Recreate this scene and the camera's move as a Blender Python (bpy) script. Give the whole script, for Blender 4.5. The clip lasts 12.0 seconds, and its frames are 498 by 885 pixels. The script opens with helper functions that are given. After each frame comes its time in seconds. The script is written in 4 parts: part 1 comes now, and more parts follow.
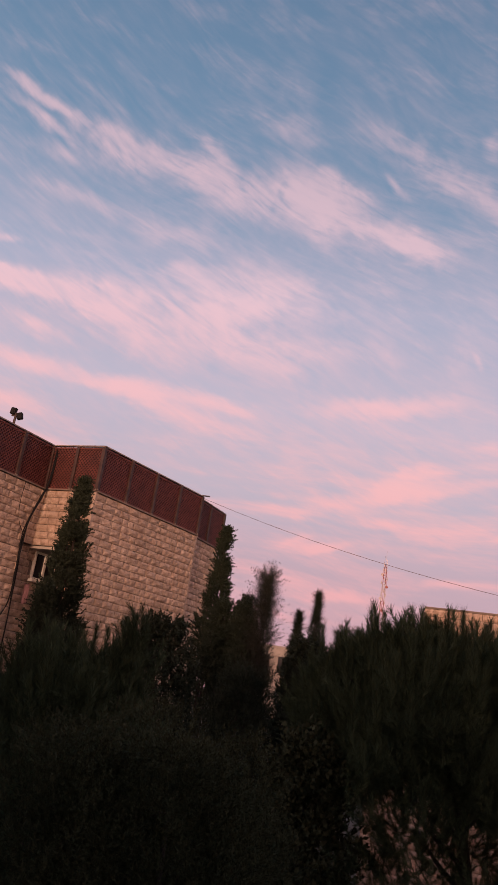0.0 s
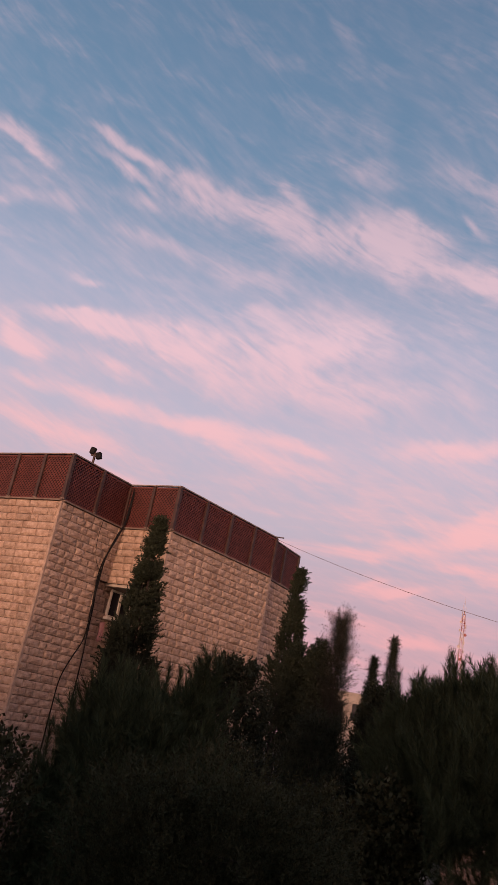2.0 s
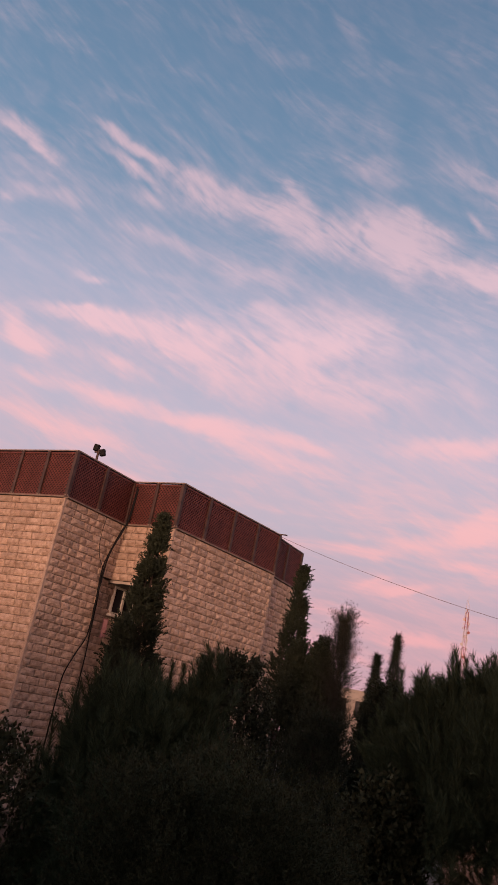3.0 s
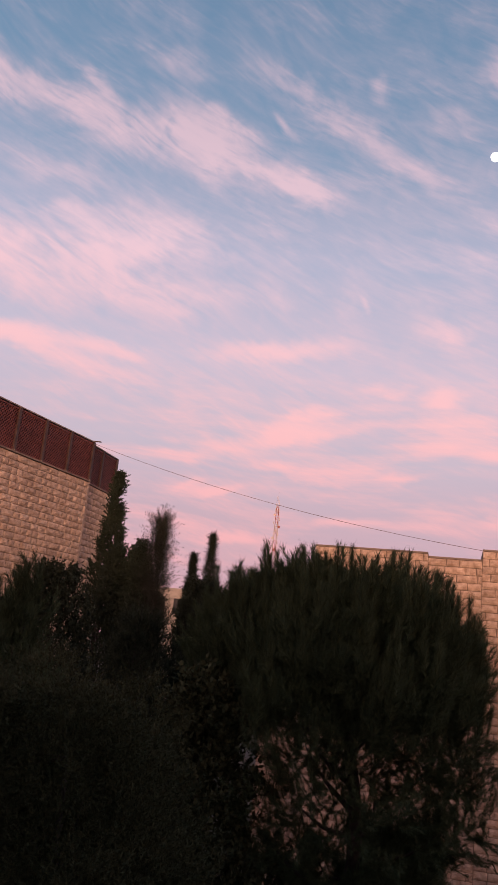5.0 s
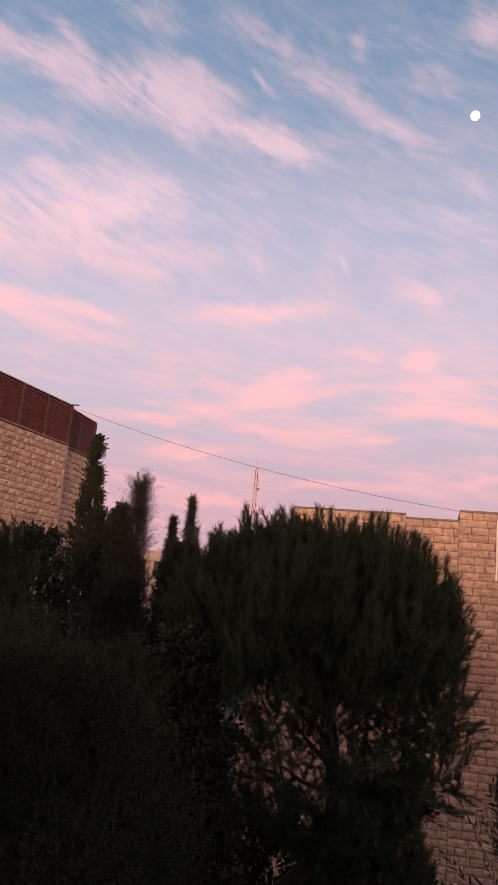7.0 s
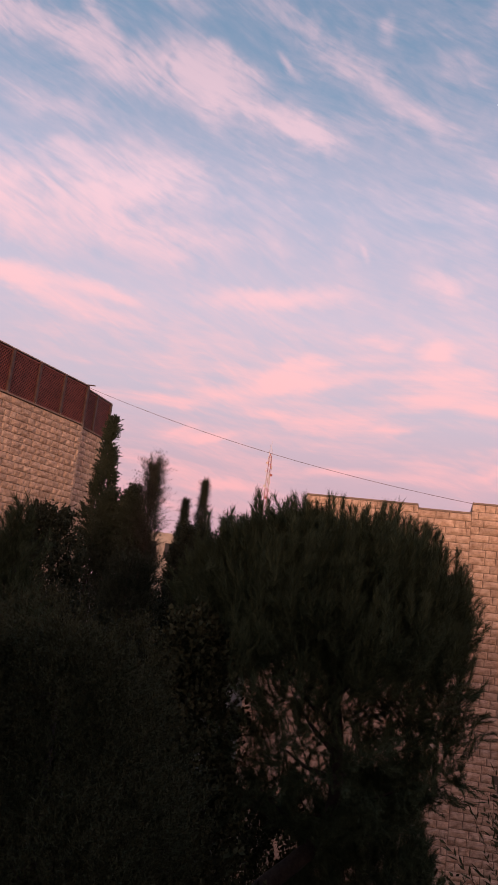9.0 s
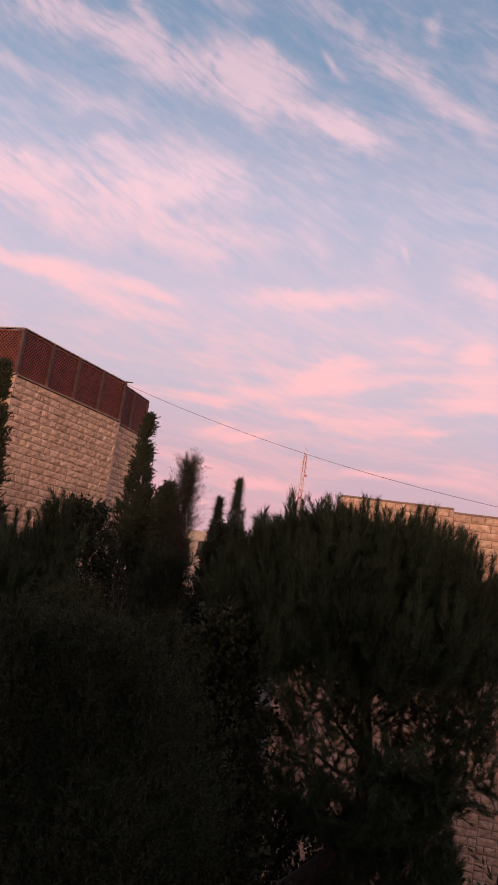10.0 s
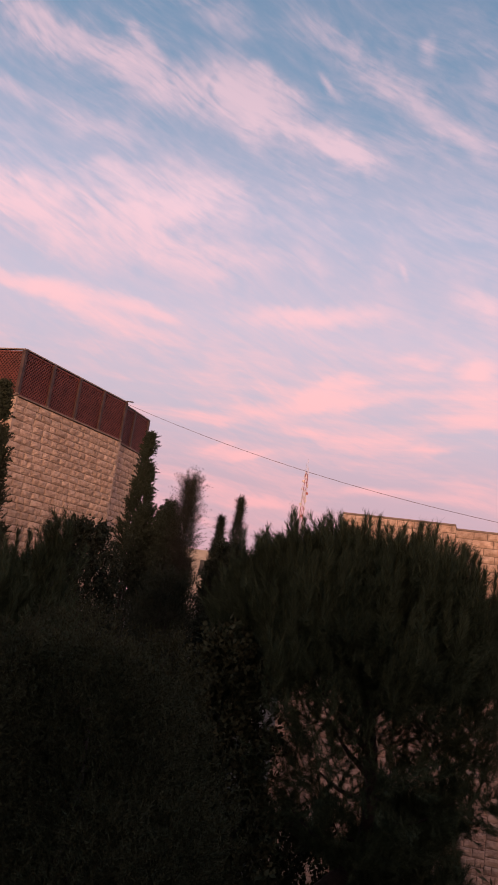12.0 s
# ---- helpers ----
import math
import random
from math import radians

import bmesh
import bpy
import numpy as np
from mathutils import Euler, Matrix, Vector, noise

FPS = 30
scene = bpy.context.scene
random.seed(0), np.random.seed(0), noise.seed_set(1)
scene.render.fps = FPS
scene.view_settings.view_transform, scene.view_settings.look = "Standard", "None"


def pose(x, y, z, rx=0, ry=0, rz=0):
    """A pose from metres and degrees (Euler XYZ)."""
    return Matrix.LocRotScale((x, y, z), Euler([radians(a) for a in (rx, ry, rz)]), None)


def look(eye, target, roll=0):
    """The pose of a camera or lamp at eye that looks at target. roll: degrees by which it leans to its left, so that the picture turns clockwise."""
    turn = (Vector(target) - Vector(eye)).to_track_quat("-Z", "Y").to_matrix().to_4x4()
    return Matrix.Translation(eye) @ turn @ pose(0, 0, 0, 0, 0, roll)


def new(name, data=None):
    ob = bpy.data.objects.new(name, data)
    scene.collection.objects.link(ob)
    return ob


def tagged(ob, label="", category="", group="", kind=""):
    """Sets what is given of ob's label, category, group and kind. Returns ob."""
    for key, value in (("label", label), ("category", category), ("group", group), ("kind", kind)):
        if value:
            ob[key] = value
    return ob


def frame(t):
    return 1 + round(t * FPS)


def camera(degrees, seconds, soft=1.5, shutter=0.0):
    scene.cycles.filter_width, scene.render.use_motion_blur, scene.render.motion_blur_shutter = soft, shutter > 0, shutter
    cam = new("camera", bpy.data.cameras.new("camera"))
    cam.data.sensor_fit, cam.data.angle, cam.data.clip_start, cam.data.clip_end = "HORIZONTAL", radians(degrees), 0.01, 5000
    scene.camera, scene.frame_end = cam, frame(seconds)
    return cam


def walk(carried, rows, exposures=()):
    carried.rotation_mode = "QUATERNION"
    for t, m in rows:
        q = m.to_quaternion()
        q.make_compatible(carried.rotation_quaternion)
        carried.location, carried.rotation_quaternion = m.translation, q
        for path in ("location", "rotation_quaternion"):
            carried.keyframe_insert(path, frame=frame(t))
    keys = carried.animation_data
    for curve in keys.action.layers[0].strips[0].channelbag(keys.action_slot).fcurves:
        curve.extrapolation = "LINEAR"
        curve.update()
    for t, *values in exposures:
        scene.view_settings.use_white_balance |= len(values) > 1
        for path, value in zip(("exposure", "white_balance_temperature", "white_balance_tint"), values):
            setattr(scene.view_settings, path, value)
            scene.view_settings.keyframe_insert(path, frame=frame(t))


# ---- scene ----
# ---------------------------------------------------------------- camera
EYE = (0.0, 0.0, 6.0)
cam = camera(33.77, 12.0)


def aim(yaw, pitch, roll):
    y, p = radians(yaw), radians(pitch)
    way = Vector((-math.sin(y) * math.cos(p), math.cos(y) * math.cos(p), math.sin(p)))
    return look(EYE, Vector(EYE) + 10 * way, roll)


TURNS = (
    (0.0, 8.8, 16.75, 8.95), (0.5, 10.73, 18.33, 8.74), (1.0, 12.87, 18.2, 9.68), (1.5, 14.31, 18.8, 10.14),
    (2.0, 14.73, 18.67, 11.28), (2.5, 15.07, 18.58, 11.54), (2.7, 15.04, 18.58, 11.52), (4.3, 9.42, 15.07, 9.62),
    (4.5, 6.4, 14.4, 8.57), (5.0, 0.56, 13.82, 5.87), (5.5, 0.39, 12.45, 4.78), (6.0, -1.51, 11.56, 4.28),
    (6.5, -1.44, 11.51, 4.75), (8.5, -0.7, 10.5, 6.69), (9.0, -0.3, 10.25, 7.16), (9.5, 0.0, 10.05, 8.32),
    (10.0, 2.17, 9.88, 8.91), (10.5, 3.44, 9.96, 9.98), (11.0, 3.56, 10.63, 9.92), (11.5, 3.08, 10.74, 9.14),
    (12.0, 2.43, 11.13, 8.38))
walk(cam, [(t, aim(y, p, r)) for t, y, p, r in TURNS],
     [(0.0, 0.0), (2.5, 0.0), (5.0, 0.12), (6.5, 0.2), (12.0, 0.18)])

# ---------------------------------------------------------------- sky, sun, moon
SUN_AZ, SUN_EL = 177.0, 4.0          # degrees, counter-clockwise from +y; the sun has sunk behind the viewer
world = bpy.data.worlds.new("dusk_sky")
scene.world = world
world.use_nodes = True
wt = world.node_tree
wt.nodes.clear()


def wnode(kind, **values):
    n = wt.nodes.new(kind)
    for k, v in values.items():
        n.inputs[int(k[1:])].default_value = v
    return n


def wmath(op, a, b=None, clamp=False):
    n = wt.nodes.new("ShaderNodeMath")
    n.operation, n.use_clamp = op, clamp
    for i, v in enumerate((a, b)):
        if v is None:
            continue
        if isinstance(v, (int, float)):
            n.inputs[i].default_value = v
        else:
            wt.links.new(v, n.inputs[i])
    return n.outputs[0]


def wmix(fac, a, b):
    n = wt.nodes.new("ShaderNodeMix")
    n.data_type = "RGBA"
    for i, v in ((0, fac), (6, a), (7, b)):
        if isinstance(v, (int, float)):
            n.inputs[i].default_value = v
        elif isinstance(v, tuple):
            n.inputs[i].default_value = (*v, 1)
        else:
            wt.links.new(v, n.inputs[i])
    return n.outputs[2]


def wramp(fac, stops):
    n = wt.nodes.new("ShaderNodeValToRGB")
    wt.links.new(fac, n.inputs[0])
    e = n.color_ramp.elements
    while len(e) < len(stops):
        e.new(0.5)
    for el, (p, c) in zip(e, stops):
        el.position, el.color = p, (*c, 1)
    return n.outputs[0]


coord = wt.nodes.new("ShaderNodeTexCoord")
split = wt.nodes.new("ShaderNodeSeparateXYZ")
wt.links.new(coord.outputs["Generated"], split.inputs[0])
dx, dy, dz = split.outputs
az = wmath("MULTIPLY", wmath("ARCTAN2", wmath("MULTIPLY", dx, -1.0), dy), 180 / math.pi)
el = wmath("MULTIPLY", wmath("ARCSINE", dz), 180 / math.pi)
plane = wt.nodes.new("ShaderNodeCombineXYZ")
wt.links.new(az, plane.inputs[0])
wt.links.new(el, plane.inputs[1])

# wind-drawn fibres: noise stretched along the drift of the cirrus
def fibres(turn, along, across, detail, rough, warp):
    m = wt.nodes.new("ShaderNodeMapping")
    m.vector_type = "TEXTURE"
    m.inputs["Rotation"].default_value = (0, 0, radians(turn))
    m.inputs["Scale"].default_value = (along, across, 1)
    wt.links.new(flow, m.inputs["Vector"])
    n = wt.nodes.new("ShaderNodeTexNoise")
    n.inputs["Scale"].default_value = 1.0
    n.inputs["Detail"].default_value = detail
    n.inputs["Roughness"].default_value = rough
    n.inputs["Distortion"].default_value = warp
    wt.links.new(m.outputs[0], n.inputs["Vector"])
    return n.outputs[0]


# the place is warped a little by noise, so that no bank has a clean edge
jig = wt.nodes.new("ShaderNodeTexNoise")
jig.inputs["Scale"].default_value = 0.42
jig.inputs["Detail"].default_value = 4
wt.links.new(plane.outputs[0], jig.inputs["Vector"])
jsub = wt.nodes.new("ShaderNodeVectorMath")
jsub.operation = "SUBTRACT"
jsub.inputs[1].default_value = (0.5, 0.5, 0.5)
wt.links.new(jig.outputs[1], jsub.inputs[0])
jmul = wt.nodes.new("ShaderNodeVectorMath")
jmul.operation = "MULTIPLY_ADD"
jmul.inputs[1].default_value = (1.9, 1.3, 0)
wt.links.new(jsub.outputs[0], jmul.inputs[0])
wt.links.new(plane.outputs[0], jmul.inputs[2])
warped = jmul.outputs[0]


# the fibres bend with a slow swirl of their own
swirl = wt.nodes.new("ShaderNodeTexNoise")
swirl.inputs["Scale"].default_value = 0.04
swirl.inputs["Detail"].default_value = 2
wt.links.new(plane.outputs[0], swirl.inputs["Vector"])
sw = wt.nodes.new("ShaderNodeVectorMath")
sw.operation = "MULTIPLY_ADD"
sw.inputs[1].default_value = (5, 5, 0)
wt.links.new(swirl.outputs[1], sw.inputs[0])
wt.links.new(plane.outputs[0], sw.inputs[2])
flow = sw.outputs[0]
wisp = fibres(20, 6.0, 1.5, 8, 0.56, 0.7)
fine = fibres(21, 3.0, 0.42, 6, 0.55, 0.6)
lump = fibres(24, 3.0, 1.7, 7, 0.55, 0.8)
puff = fibres(3, 8.0, 2.2, 7, 0.58, 0.3)


def bank(total, a, e, turn, half_len, half_wide, weight):
    """One cloud bank: centre in degrees of azimuth and elevation, its slant, half its length and width."""
    m = wt.nodes.new("ShaderNodeMapping")
    m.vector_type = "TEXTURE"
    m.inputs["Location"].default_value = (a, e, 0)
    m.inputs["Rotation"].default_value = (0, 0, radians(turn))
    m.inputs["Scale"].default_value = (half_len * 1.15, half_wide * 1.2, 1)
    wt.links.new(warped, m.inputs["Vector"])
    ln = wt.nodes.new("ShaderNodeVectorMath")
    ln.operation = "LENGTH"
    wt.links.new(m.outputs[0], ln.inputs[0])
    r = wt.nodes.new("ShaderNodeMapRange")
    r.interpolation_type = "SMOOTHSTEP"
    for i, v in enumerate((1.5, 0.0, 0.0, weight), 1):
        r.inputs[i].default_value = v
    wt.links.new(ln.outputs["Value"], r.inputs[0])
    return r.outputs[0] if total is None else wmath("ADD", total, r.outputs[0])


high, low = None, None
high = bank(high, 29.1, 35.8, 11, 3.2, 0.35, 1.00)
high = bank(high, 27.6, 34.2, 15, 3.3, 0.35, 0.80)
high = bank(high, 23.1, 34.7, 10, 3.6, 0.87, 0.90)
high = bank(high, 22.7, 34.0, 15, 3.0, 0.79, 0.80)
high = bank(high, 26.7, 32.8, 3, 2.9, 0.55, 0.50)
high = bank(high, 36.8, 33.9, 15, 2.4, 0.55, 0.80)
high = bank(high, 36.0, 33.6, 11, 2.1, 0.31, 0.50)
high = bank(high, 15.6, 33.7, 16, 4.5, 1.18, 0.90)
high = bank(high, 15.6, 35.6, 24, 2.2, 0.55, 0.60)
high = bank(high, 11.3, 33.4, 14, 4.8, 1.18, 0.60)
high = bank(high, 6.9, 34.1, 14, 3.7, 1.38, 1.00)
high = bank(high, 7.0, 32.5, 28, 3.8, 1.18, 0.60)
high = bank(high, 25.3, 30.6, 4, 3.1, 0.63, 0.50)
high = bank(high, 19.0, 30.0, 8, 3.9, 0.87, 0.40)
high = bank(high, 33.8, 30.9, -8, 3.6, 0.55, 0.35)
high = bank(high, 36.7, 29.7, -3, 0.6, 0.31, 0.50)
high = bank(high, 28.7, 26.9, -3, 1.5, 0.28, 0.60)
high = bank(high, 9.5, 38.0, 8, 2.8, 0.79, 0.50)
high = bank(high, 9.6, 40.3, 24, 1.7, 0.71, 0.30)
high = bank(high, 12.6, 45.8, 11, 2.1, 1.18, 0.25)
high = bank(high, 33.5, 22.4, 24, 1.5, 0.63, 0.90)
high = bank(high, 31.9, 21.4, -3, 2.3, 0.79, 1.00)
high = bank(high, 29.9, 24.3, -11, 2.7, 0.47, 0.80)
high = bank(high, 27.5, 24.3, -2, 3.0, 0.71, 1.10)
high = bank(high, 22.7, 24.9, -6, 4.1, 0.94, 1.10)
high = bank(high, 21.0, 24.1, 2, 3.6, 0.94, 1.00)
high = bank(high, 25.5, 21.7, 7, 2.8, 0.63, 0.70)
high = bank(high, 15.8, 27.3, -5, 3.8, 0.71, 0.60)
high = bank(high, 13.5, 25.2, -3, 4.6, 1.38, 0.90)
high = bank(high, 9.4, 26.6, -1, 4.6, 1.38, 0.70)
high = bank(high, 17.3, 22.6, 3, 4.6, 1.18, 0.75)
high = bank(high, 9.3, 23.3, 4, 5.0, 1.57, 0.70)
high = bank(high, 9.3, 28.4, 5, 3.4, 0.98, 0.50)
high = bank(high, 4.4, 34.6, 20, 2.8, 0.55, 0.60)
high = bank(high, 1.2, 31.8, 13, 4.2, 0.87, 0.80)
high = bank(high, -2.3, 31.2, 17, 3.3, 0.79, 0.60)
high = bank(high, -0.1, 37.3, 21, 4.3, 0.79, 0.50)
high = bank(high, -5.2, 35.3, 18, 3.6, 0.79, 0.60)
high = bank(high, -10.2, 32.5, 21, 4.0, 0.63, 0.55)
high = bank(high, -7.0, 37.6, -27, 0.7, 0.79, 0.50)
high = bank(high, 0.2, 34.9, 32, 1.3, 0.24, 0.50)
high = bank(high, -16.7, 38.3, 37, 1.6, 1.18, 0.80)
high = bank(high, -13.0, 35.6, 22, 1.8, 1.18, 0.40)
high = bank(high, -16.2, 29.0, 37, 1.5, 0.47, 0.30)
high = bank(high, -0.3, 24.0, 37, 2.2, 0.98, 0.35)
high = bank(high, -7.1, 23.9, 48, 0.7, 0.24, 0.60)
high = bank(high, -6.0, 24.0, -22, 1.0, 0.79, 0.30)
high = bank(high, -13.3, 21.9, 20, 2.1, 0.98, 0.50)
low = bank(low, 31.0, 19.2, 10, 1.4, 0.39, 0.70)
low = bank(low, 25.2, 19.3, 1, 3.8, 0.63, 1.00)
low = bank(low, 17.4, 19.1, -1, 3.6, 0.71, 1.10)
low = bank(low, 11.6, 19.0, -1, 3.0, 0.63, 0.90)
low = bank(low, 28.9, 17.1, -4, 3.8, 0.79, 0.50)
low = bank(low, 26.1, 16.4, -2, 2.5, 0.59, 0.50)
low = bank(low, 14.8, 17.9, 7, 4.8, 0.71, 0.50)
low = bank(low, -0.2, 20.2, -4, 4.3, 0.63, 1.10)
low = bank(low, -6.0, 21.1, 8, 2.8, 0.63, 0.50)
low = bank(low, -4.0, 14.8, -11, 4.3, 0.55, 1.10)
low = bank(low, -3.1, 15.6, -10, 2.7, 0.63, 1.10)
low = bank(low, -8.6, 18.2, 3, 1.9, 0.55, 0.80)
low = bank(low, -13.1, 17.7, -15, 1.2, 0.87, 1.10)
low = bank(low, -14.3, 16.0, -9, 4.1, 0.87, 0.80)
low = bank(low, 3.9, 12.7, -8, 4.2, 0.55, 0.60)
low = bank(low, -3.4, 12.0, 5, 3.5, 0.47, 0.60)
low = bank(low, -10.2, 12.0, -10, 1.5, 0.39, 0.80)
low = bank(low, -16.7, 13.8, -7, 1.8, 0.71, 0.50)
low = bank(low, 2.7, 10.3, -12, 1.7, 0.31, 0.90)
low = bank(low, 4.5, 10.5, -15, 1.1, 0.31, 0.60)
low = bank(low, -17.2, 9.7, -9, 1.5, 0.39, 0.80)
low = bank(low, -12.4, 10.0, 6, 2.4, 0.47, 0.40)
low = bank(low, -5.2, 8.7, -6, 2.6, 0.31, 0.60)
low = bank(low, 1.8, 7.1, -7, 3.7, 0.31, 0.60)
low = bank(low, -12.6, 14.3, -9, 2.8, 0.55, 0.50)


# how thick the veil is, at each height: fibres eat into the banks
def threshold(value, lo, hi, top):
    r = wt.nodes.new("ShaderNodeMapRange")
    r.interpolation_type = "SMOOTHSTEP"
    for i, v in enumerate((lo, hi, 0.0, top), 1):
        r.inputs[i].default_value = v
    wt.links.new(value, r.inputs[0])
    return r.outputs[0]


grain = wmath("ADD", wmath("MULTIPLY", wmath("SUBTRACT", wisp, 0.5), 1.6), wmath("ADD", wmath("MULTIPLY", wmath("SUBTRACT", fine, 0.5), 0.75), wmath("MULTIPLY", wmath("SUBTRACT", lump, 0.5), 1.1)))
grain_lo = wmath("ADD", wmath("MULTIPLY", wmath("SUBTRACT", puff, 0.5), 1.5), wmath("MULTIPLY", wmath("SUBTRACT", fine, 0.5), 0.5))
calm = threshold(el, 8.0, 19.0, 1.0)
reach = wmath("ADD", wmath("MINIMUM", high, 1.05), threshold(az, 24.0, -6.0, 0.17))
streaks = wmath("MULTIPLY", grain, wmath("ADD", wmath("MULTIPLY", wmath("MINIMUM", high, 1.0), 0.75), 0.38))
dens_hi = wmath("MULTIPLY", threshold(wmath("SUBTRACT", wmath("ADD", wmath("MULTIPLY", reach, 0.72), streaks), threshold(el, 30.0, 44.0, 0.14)), -0.26, 1.02, 1.0), calm)
layers = fibres(2, 15.0, 1.25, 6, 0.52, 0.25)
bands = wmath("MULTIPLY", wmath("SUBTRACT", 1.0, threshold(el, 13.0, 23.0, 1.0)), wmath("ADD", wmath("MULTIPLY", wmath("SUBTRACT", layers, 0.5), 2.2), 0.28))
dens_lo = threshold(wmath("ADD", wmath("MULTIPLY", wmath("MINIMUM", low, 1.2), 0.8), wmath("ADD", grain_lo, bands)), -0.06, 1.12, 1.0)
up = wmath("DIVIDE", el, 60.0, True)
clear = wramp(up, ((0.0, (0.63, 0.34, 0.41)), (0.14, (0.60, 0.41, 0.49)), (0.22, (0.57, 0.485, 0.585)), (0.32, (0.57, 0.52, 0.645)), (0.44, (0.41, 0.45, 0.605)),
                   (0.58, (0.185, 0.30, 0.455)), (1.0, (0.08, 0.15, 0.27))))
sky = wt.nodes.new("ShaderNodeTexSky")
sky.sky_type, sky.sun_disc = "NISHITA", False
sky.sun_elevation, sky.sun_rotation = radians(SUN_EL), radians(-SUN_AZ)
dim = wt.nodes.new("ShaderNodeVectorMath")
dim.operation = "SCALE"
dim.inputs["Scale"].default_value = 0.08
wt.links.new(sky.outputs[0], dim.inputs[0])
base = wmix(0.90, dim.outputs[0], clear)
lit = wramp(up, ((0.0, (0.84, 0.38, 0.40)), (0.25, (0.95, 0.51, 0.52)), (0.45, (0.88, 0.58, 0.64)), (0.65, (0.62, 0.46, 0.54)), (1.0, (0.3, 0.28, 0.36))))
colour = wmix(wmath("MULTIPLY", dens_hi, 0.84), base, lit)
colour = wmix(wmath("MULTIPLY", dens_lo, 0.9), colour, lit)
# the afterglow on the side where the sun went down
glow_dir = wt.nodes.new("ShaderNodeVectorMath")
glow_dir.operation = "DOT_PRODUCT"
glow_dir.inputs[1].default_value = (-math.sin(radians(SUN_AZ)), math.cos(radians(SUN_AZ)), 0.0)
wt.links.new(coord.outputs["Generated"], glow_dir.inputs[0])
glow = wmath("MULTIPLY", threshold(glow_dir.outputs["Value"], -0.1, 1.0, 1.0), wmath("SUBTRACT", 1.0, threshold(el, 4.0, 44.0, 1.0)))
colour = wmix(glow, colour, (2.1, 1.0, 0.70))
bg = wt.nodes.new("ShaderNodeBackground")
wt.links.new(colour, bg.inputs[0])
bg.inputs[1].default_value = 1.0
wout = wt.nodes.new("ShaderNodeOutputWorld")
wt.links.new(bg.outputs[0], wout.inputs[0])

sun_data = bpy.data.lights.new("sun", "SUN")
sun_data.energy, sun_data.angle, sun_data.color = 3.1, radians(14), (1.0, 0.57, 0.38)
sun = new("sun", sun_data)
sa, se = radians(SUN_AZ), radians(SUN_EL)
toward = Vector((-math.sin(sa) * math.cos(se), math.cos(sa) * math.cos(se), math.sin(se)))
sun.matrix_world = look(toward * 50, (0, 0, 0))

# ---------------------------------------------------------------- helpers of this scene
def at(azimuth, d, z=0.0):
    a = radians(azimuth)
    return Vector((-d * math.sin(a), d * math.cos(a), z))


def empty(name, place, label, category, group="", kind=""):
    ob = new(name)
    ob.location = place
    ob.empty_display_size = 0.2
    return tagged(ob, label, category, group, kind)


def hang(ob, parent):
    """Parent ob without moving it; the parent is not turned."""
    ob.parent = parent
    ob.matrix_parent_inverse = Matrix.Identity(4)
    return ob


def world_of(ob):
    return (world_of(ob.parent) if ob.parent else Matrix.Identity(4)) @ ob.matrix_basis


def part(name, bm, material, parent, label="", smooth=False):
    """One mesh object, given in world coordinates, under a thing or a part."""
    me = bpy.data.meshes.new(name)
    if parent is not None:
        bm.transform(world_of(parent).inverted())
    bm.to_mesh(me)
    bm.free()
    me.materials.append(material)
    if smooth:
        me.shade_smooth()
    ob = new(name, me)
    if parent is not None:
        hang(ob, parent)
    return tagged(ob, label)


def box(bm, lo, hi, m=None):
    vs = [bm.verts.new((x, y, z)) for z in (lo[2], hi[2]) for y in (lo[1], hi[1]) for x in (lo[0], hi[0])]
    for f in ((0, 2, 3, 1), (4, 5, 7, 6), (0, 1, 5, 4), (2, 6, 7, 3), (0, 4, 6, 2), (1, 3, 7, 5)):
        bm.faces.new([vs[i] for i in f])
    if m is not None:
        for v in vs:
            v.co = m @ v.co
    return vs


def beam(bm, a, b, w, h=None, up=Vector((0, 0, 1))):
    """A square bar from a to b."""
    a, b = Vector(a), Vector(b)
    h = h or w
    y = (b - a).normalized()
    x = y.cross(up)
    x = x.normalized() if x.length > 1e-4 else Vector((1, 0, 0))
    z = x.cross(y)
    m = Matrix((x, y, z)).transposed().to_4x4()
    m.translation = a
    box(bm, (-w / 2, 0, -h / 2), (w / 2, (b - a).length, h / 2), m)


def tube(bm, points, radii, sides=8):
    points = [Vector(p) for p in points]
    rings = []
    for i, p in enumerate(points):
        d = (points[min(i + 1, len(points) - 1)] - points[max(i - 1, 0)]).normalized()
        x = d.orthogonal().normalized() if abs(d.z) > 0.95 else d.cross(Vector((0, 0, 1))).normalized()
        y = d.cross(x)
        r = radii[i] if isinstance(radii, (list, tuple)) else radii
        rings.append([bm.verts.new(p + r * (math.cos(k * math.tau / sides) * x + math.sin(k * math.tau / sides) * y)) for k in range(sides)])
    for a, b in zip(rings, rings[1:]):
        for k in range(sides):
            bm.faces.new((a[k], a[(k + 1) % sides], b[(k + 1) % sides], b[k]))
    bm.faces.new(rings[0][::-1])
    bm.faces.new(rings[-1])


